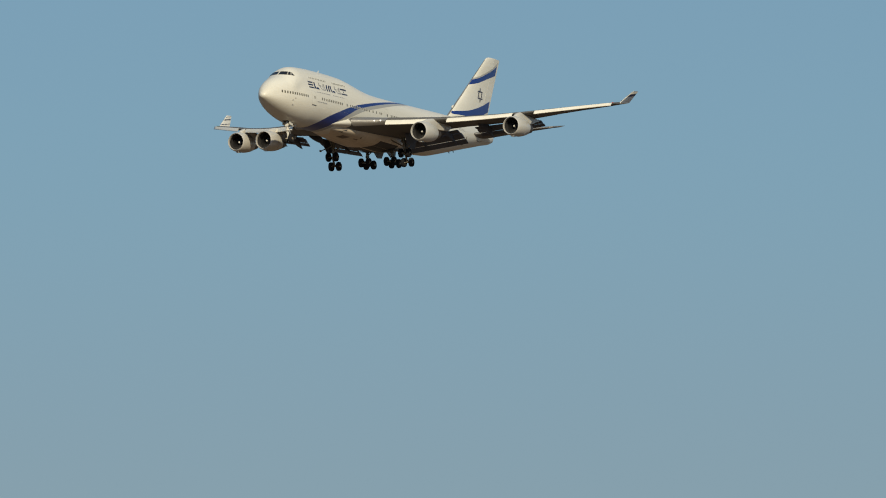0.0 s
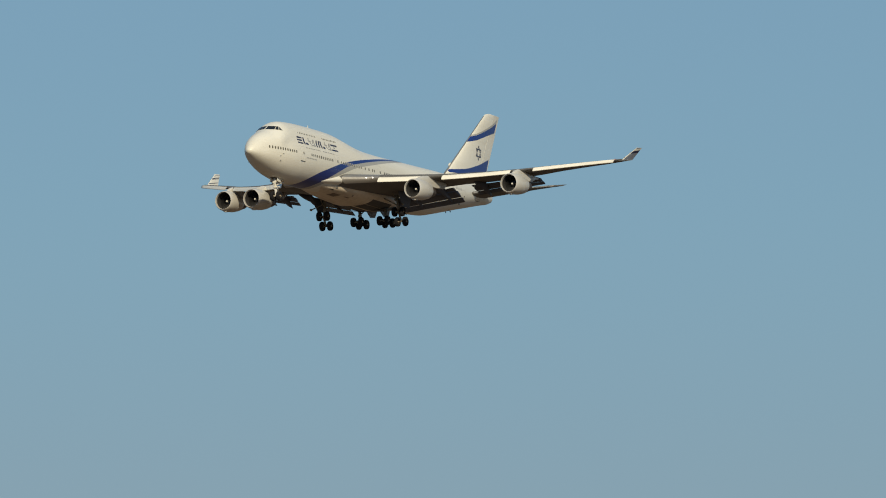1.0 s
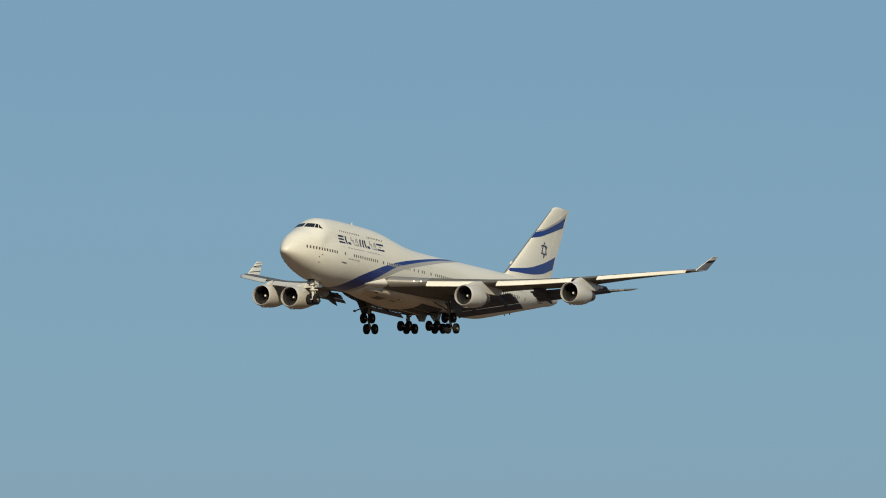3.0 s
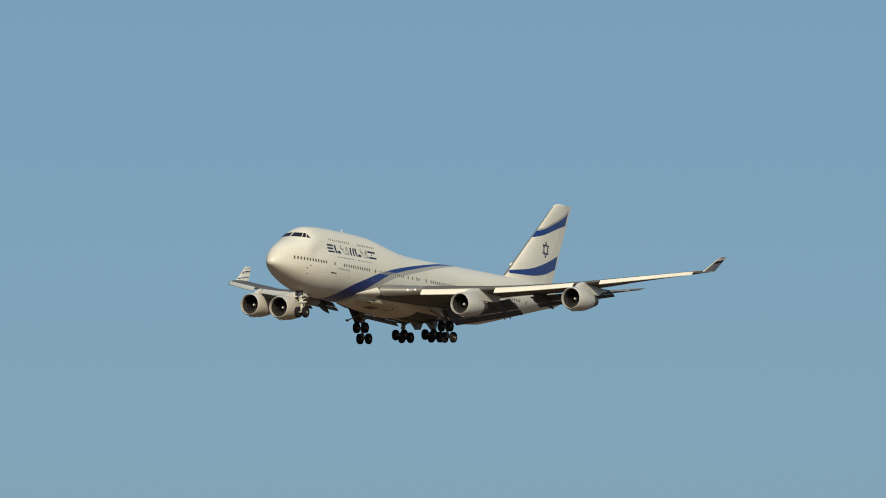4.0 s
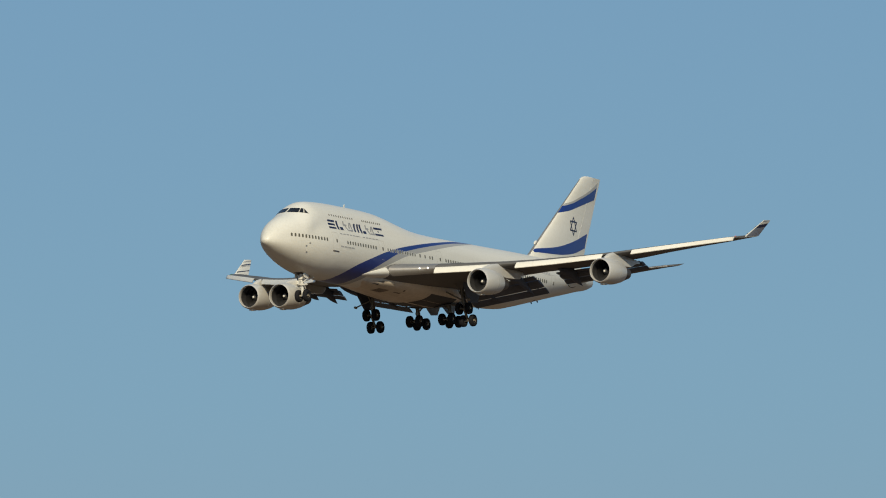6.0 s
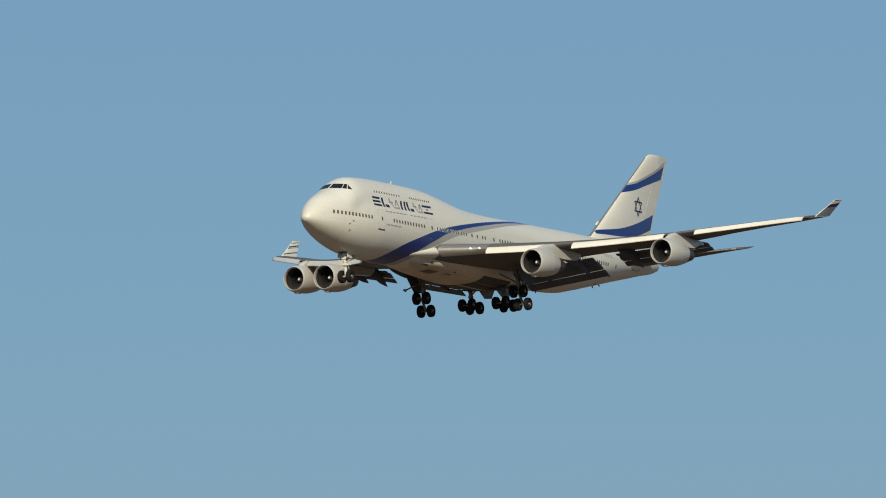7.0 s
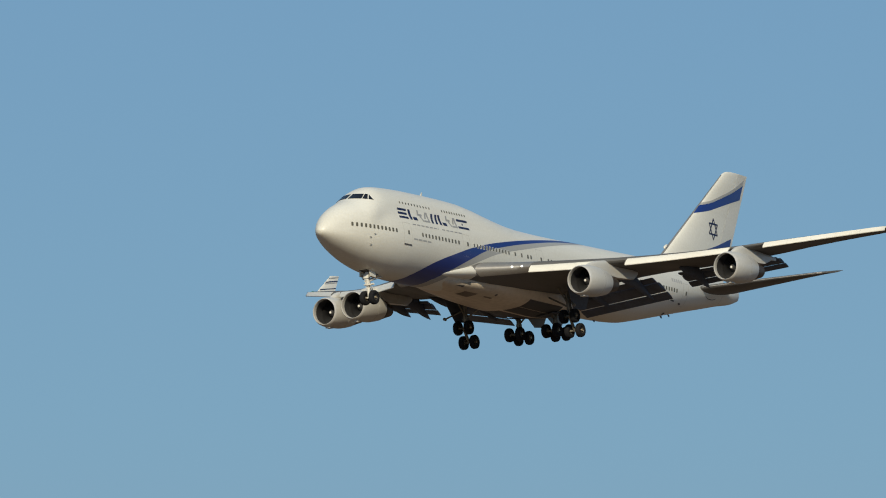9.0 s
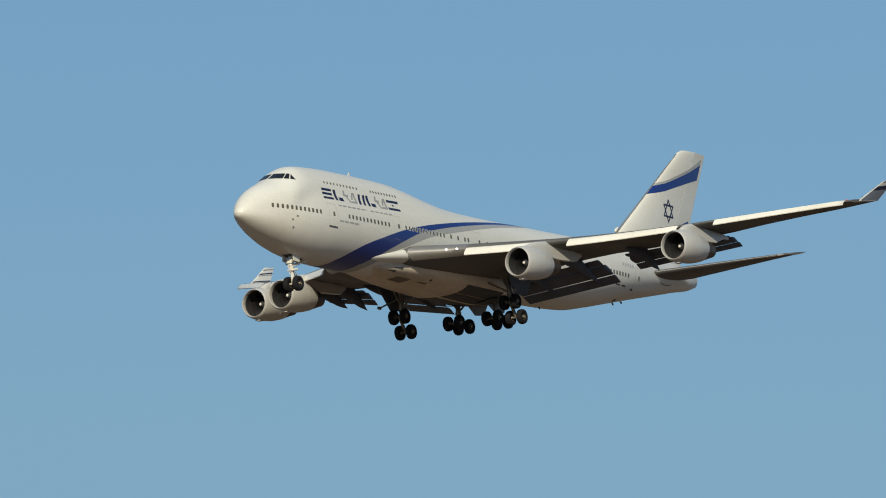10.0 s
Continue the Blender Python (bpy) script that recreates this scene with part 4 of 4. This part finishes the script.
def make_nose_gear():
    foot, head = P(7.95, 0, 0.12), P(7.6, 0, 2.6)
    b = Build()
    b.tube(head, foot.lerp(head, 0.42), 0.21, 0.2, 16)
    b.tube(foot.lerp(head, 0.45), foot, 0.155, 0.155, 14)
    b.lathe([(-0.1, 0.25), (0.1, 0.25)], foot.lerp(head, 0.44), head - foot, 16, caps=True)
    b.lathe([(-0.06, 0.23), (0.06, 0.23)], foot.lerp(head, 0.62), head - foot, 16, caps=True)
    b.tube(foot + Vector((0, -0.5, 0)), foot + Vector((0, 0.5, 0)), 0.085)
    gear = b.part("nose_gear", STRUT, airliner, "white nose landing gear leg, lowered")
    for y in (-0.46, 0.46):
        add_wheel(gear, foot + Vector((0, y, 0)))
    for a, z in ((Vector((-0.18, 0, 1.0)), Vector((-0.48, 0, 0.62))), (Vector((-0.48, 0, 0.62)), Vector((-0.12, 0, 0.15)))):
        b = Build()
        for y in (-0.12, 0.12):
            b.tube(foot + a + Vector((0, y, 0)), foot + z + Vector((0, y * 0.5, 0)), 0.045)
        b.part("torque_link", STRUT, gear, "hinged torque link")
    b = Build()
    b.tube(P(7.6, 0.25, 1.5), P(9.6, 0.4, 2.2), 0.06)
    b.tube(P(7.6, -0.25, 1.5), P(9.6, -0.4, 2.2), 0.06)
    b.part("drag_brace", STRUT, gear, "pair of slanting braces")
    for y in (-0.3, 0.3):
        b = Build()
        b.lathe([(-0.1, 0.06), (0.02, 0.12), (0.05, 0.1), (0.06, 0.01)], P(7.5, y, 1.75), (1, 0, 0), 12, caps=True)
        b.part("taxi_light", SPIN, gear, "round taxi light")
    b = Build()
    b.plate([P(7.2, 0.5, 2.38), P(8.2, 0.5, 2.3), P(8.1, 0.54, 1.86), P(7.25, 0.54, 1.9)], 0.05)
    b.part("gear_door", WHITE, gear, "white open gear door")
    b = Build()
    b.plate([P(7.2, -0.5, 2.38), P(8.2, -0.5, 2.3), P(8.1, -0.54, 1.86), P(7.25, -0.54, 1.9)], 0.05)
    b.part("gear_door", WHITE, gear, "white open gear door")
    b = Build()
    b.tube(P(7.55, -0.3, 1.2), P(7.55, 0.75, 1.15), 0.05)
    b.box(Matrix.Translation(P(7.5, 0, 1.95)), (0.2, 0.5, 0.4))
    b.tube(P(7.45, 0.12, 2.2), P(7.75, 0.12, 0.4), 0.025, n=6)
    b.tube(P(7.4, -0.16, 2.1), P(7.7, -0.16, 0.9), 0.03, n=6)
    b.lathe([(-0.14, 0.09), (0.14, 0.09)], P(7.5, 0.62, 1.2), (0.2, 1, 0), 10, caps=True)
    b.part("steering_gear", STRUT, gear, "steering cylinders and hoses")
    # dark sheet under the skin for the shade in the nose bay
    b = Build()
    b.loft([[under(6.9 + 1.9 * i / 8, -0.42 + 0.84 * k / 8, 0.015) for k in range(9)] for i in range(9)], False, False)
    b.part("bay_shade_sheet", DARK, gear, "dark sheet for the shade in an open gear bay")


make_nose_gear()


def make_truck(name, s, y, z, tilt, head, label):
    """A four-wheeled main gear; tilt: degrees by which the front wheels hang higher."""
    foot = P(s, y, z)
    b = Build()
    b.tube(head, foot.lerp(head, 0.45), 0.21, 0.2, 16)
    b.tube(foot.lerp(head, 0.5), foot, 0.14, 0.14, 14)
    b.lathe([(-0.12, 0.26), (0.12, 0.26)], foot.lerp(head, 0.47), head - foot, 16, caps=True)
    gear = b.part(name, LEG, airliner, label)
    e = Vector((math.cos(radians(tilt)), 0, math.sin(radians(tilt))))
    b = Build()
    b.tube(foot - e * 0.78, foot + e * 0.78, 0.13)
    for d in (-0.735, 0.735):
        b.tube(foot + e * d + Vector((0, -0.62, 0)), foot + e * d + Vector((0, 0.62, 0)), 0.09)
    b.part("bogie_beam", LEG, gear, "bogie beam with two axles")
    for d in (-0.735, 0.735):
        for q in (-0.56, 0.56):
            add_wheel(gear, foot + e * d + Vector((0, q, 0)))
    b = Build()
    b.tube(foot.lerp(head, 0.5) + Vector((0, 0, 0)), Vector((head.x - 0.2, head.y * 0.55, head.z - 0.1)), 0.08)
    b.tube(foot.lerp(head, 0.55), head + Vector((1.3, 0, 0.1)), 0.07)
    b.part("side_brace", LEG, gear, "slanting brace")
    b = Build()
    for q in (-0.12, 0.12):
        b.tube(foot + Vector((-0.2, q, 0.15)), foot + Vector((-0.55, q * 0.5, 0.55)), 0.045)
        b.tube(foot + Vector((-0.55, q * 0.5, 0.55)), foot.lerp(head, 0.5) + Vector((-0.1, q, 0)), 0.045)
    b.part("torque_link", BRONZE, gear, "hinged bronze-coloured torque link")
    b = Build()
    for q in (-0.1, 0.16):
        b.tube(head + Vector((0.2, q, -0.2)), foot + Vector((0.15, q, 0.2)), 0.028, n=6)
    b.part("brake_hose", DARK, gear, "dark brake hoses")
    return gear


for side in (1, -1):
    wing_gear = make_truck("wing_gear", 31.85, 5.5 * side, 0.43, 53, P(31.3, 5.3 * side, 3.2), "four-wheeled wing landing gear, bogie tilted")
    b = Build()
    b.plate([P(29.6, 6.4 * side, 3.4), P(33.4, 6.4 * side, 3.4), P(33.1, 6.15 * side, 1.75), P(31.1, 6.15 * side, 1.55)], 0.06)
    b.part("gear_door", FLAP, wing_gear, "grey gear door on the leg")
    b = Build()
    b.tube(P(31.3, 5.6 * side, 2.5), P(30.3, 6.7 * side, 1.75), 0.07)
    b.lathe([(-0.2, 0.05), (-0.1, 0.13), (0.15, 0.13), (0.25, 0.05)], P(30.3, 6.7 * side, 1.75), (1, 0.2 * side, 0.1), 12, caps=True)
    b.part("actuator_arm", LEG, wing_gear, "short actuator arm")
    body_gear = make_truck("body_gear", 34.9, 1.92 * side, 0.36, 6, P(34.8, 1.92 * side, 2.4), "four-wheeled body landing gear under the belly")
    b = Build()
    b.plate([P(33.6, 0.9 * side, 2.6), P(38.0, 0.9 * side, 2.8), P(37.3, 1.0 * side, 1.35), P(36.0, 1.0 * side, 1.2)], 0.07)
    b.part("gear_door", DOOR, body_gear, "grey open belly gear door")
    # dark plate standing for the shade inside the body gear's bay
    b = Build()
    b.plate([P(33.2, 0.9 * side, 1.6), P(37.4, 0.9 * side, 2.25), P(37.4, 2.6 * side, 2.4), P(33.2, 2.6 * side, 1.85)], 0.05)
    b.part("bay_shade_sheet", DARK, body_gear, "dark sheet for the shade in an open gear bay")


# ---------------------------------------------------------------- flight
def motions():
    walk(airliner, [
        (0, pose(-1478.76, -629.23, 162.11, 0.649, -2.515, -4.062)),
        (0.5, pose(-1442.48, -632.36, 159.60, 0.743, -2.621, -3.613)),
        (1, pose(-1406.19, -635.15, 157.09, 0.592, -2.823, -3.182)),
        (1.5, pose(-1369.89, -637.62, 154.58, -0.032, -3.002, -2.845)),
        (2, pose(-1333.58, -639.76, 152.08, -0.891, -2.950, -2.424)),
        (2.5, pose(-1297.25, -641.57, 149.57, -1.680, -2.714, -1.866)),
        (4, pose(-1188.27, -645.03, 142.06, -1.970, -1.273, -0.269)),
        (4.5, pose(-1151.95, -645.52, 139.56, -1.661, -1.113, 0.326)),
        (5, pose(-1115.64, -645.68, 137.06, -0.867, -1.122, 1.040)),
        (6.5, pose(-1006.76, -644.21, 129.56, 0.525, -1.378, 2.602)),
        (7, pose(-970.51, -643.06, 127.06, 0.470, -1.475, 3.131)),
        (7.5, pose(-934.27, -641.58, 124.56, 0.604, -1.619, 3.596)),
        (8, pose(-898.06, -639.77, 122.06, 1.022, -1.826, 4.085)),
        (8.5, pose(-861.88, -637.64, 119.56, 1.534, -1.999, 4.515)),
        (9, pose(-825.73, -635.18, 117.07, 2.116, -2.172, 5.022)),
        (9.5, pose(-789.62, -632.39, 114.57, 2.495, -2.208, 5.565)),
        (10, pose(-753.54, -629.28, 112.08, 2.869, -2.264, 6.074)),
    ])


motions()
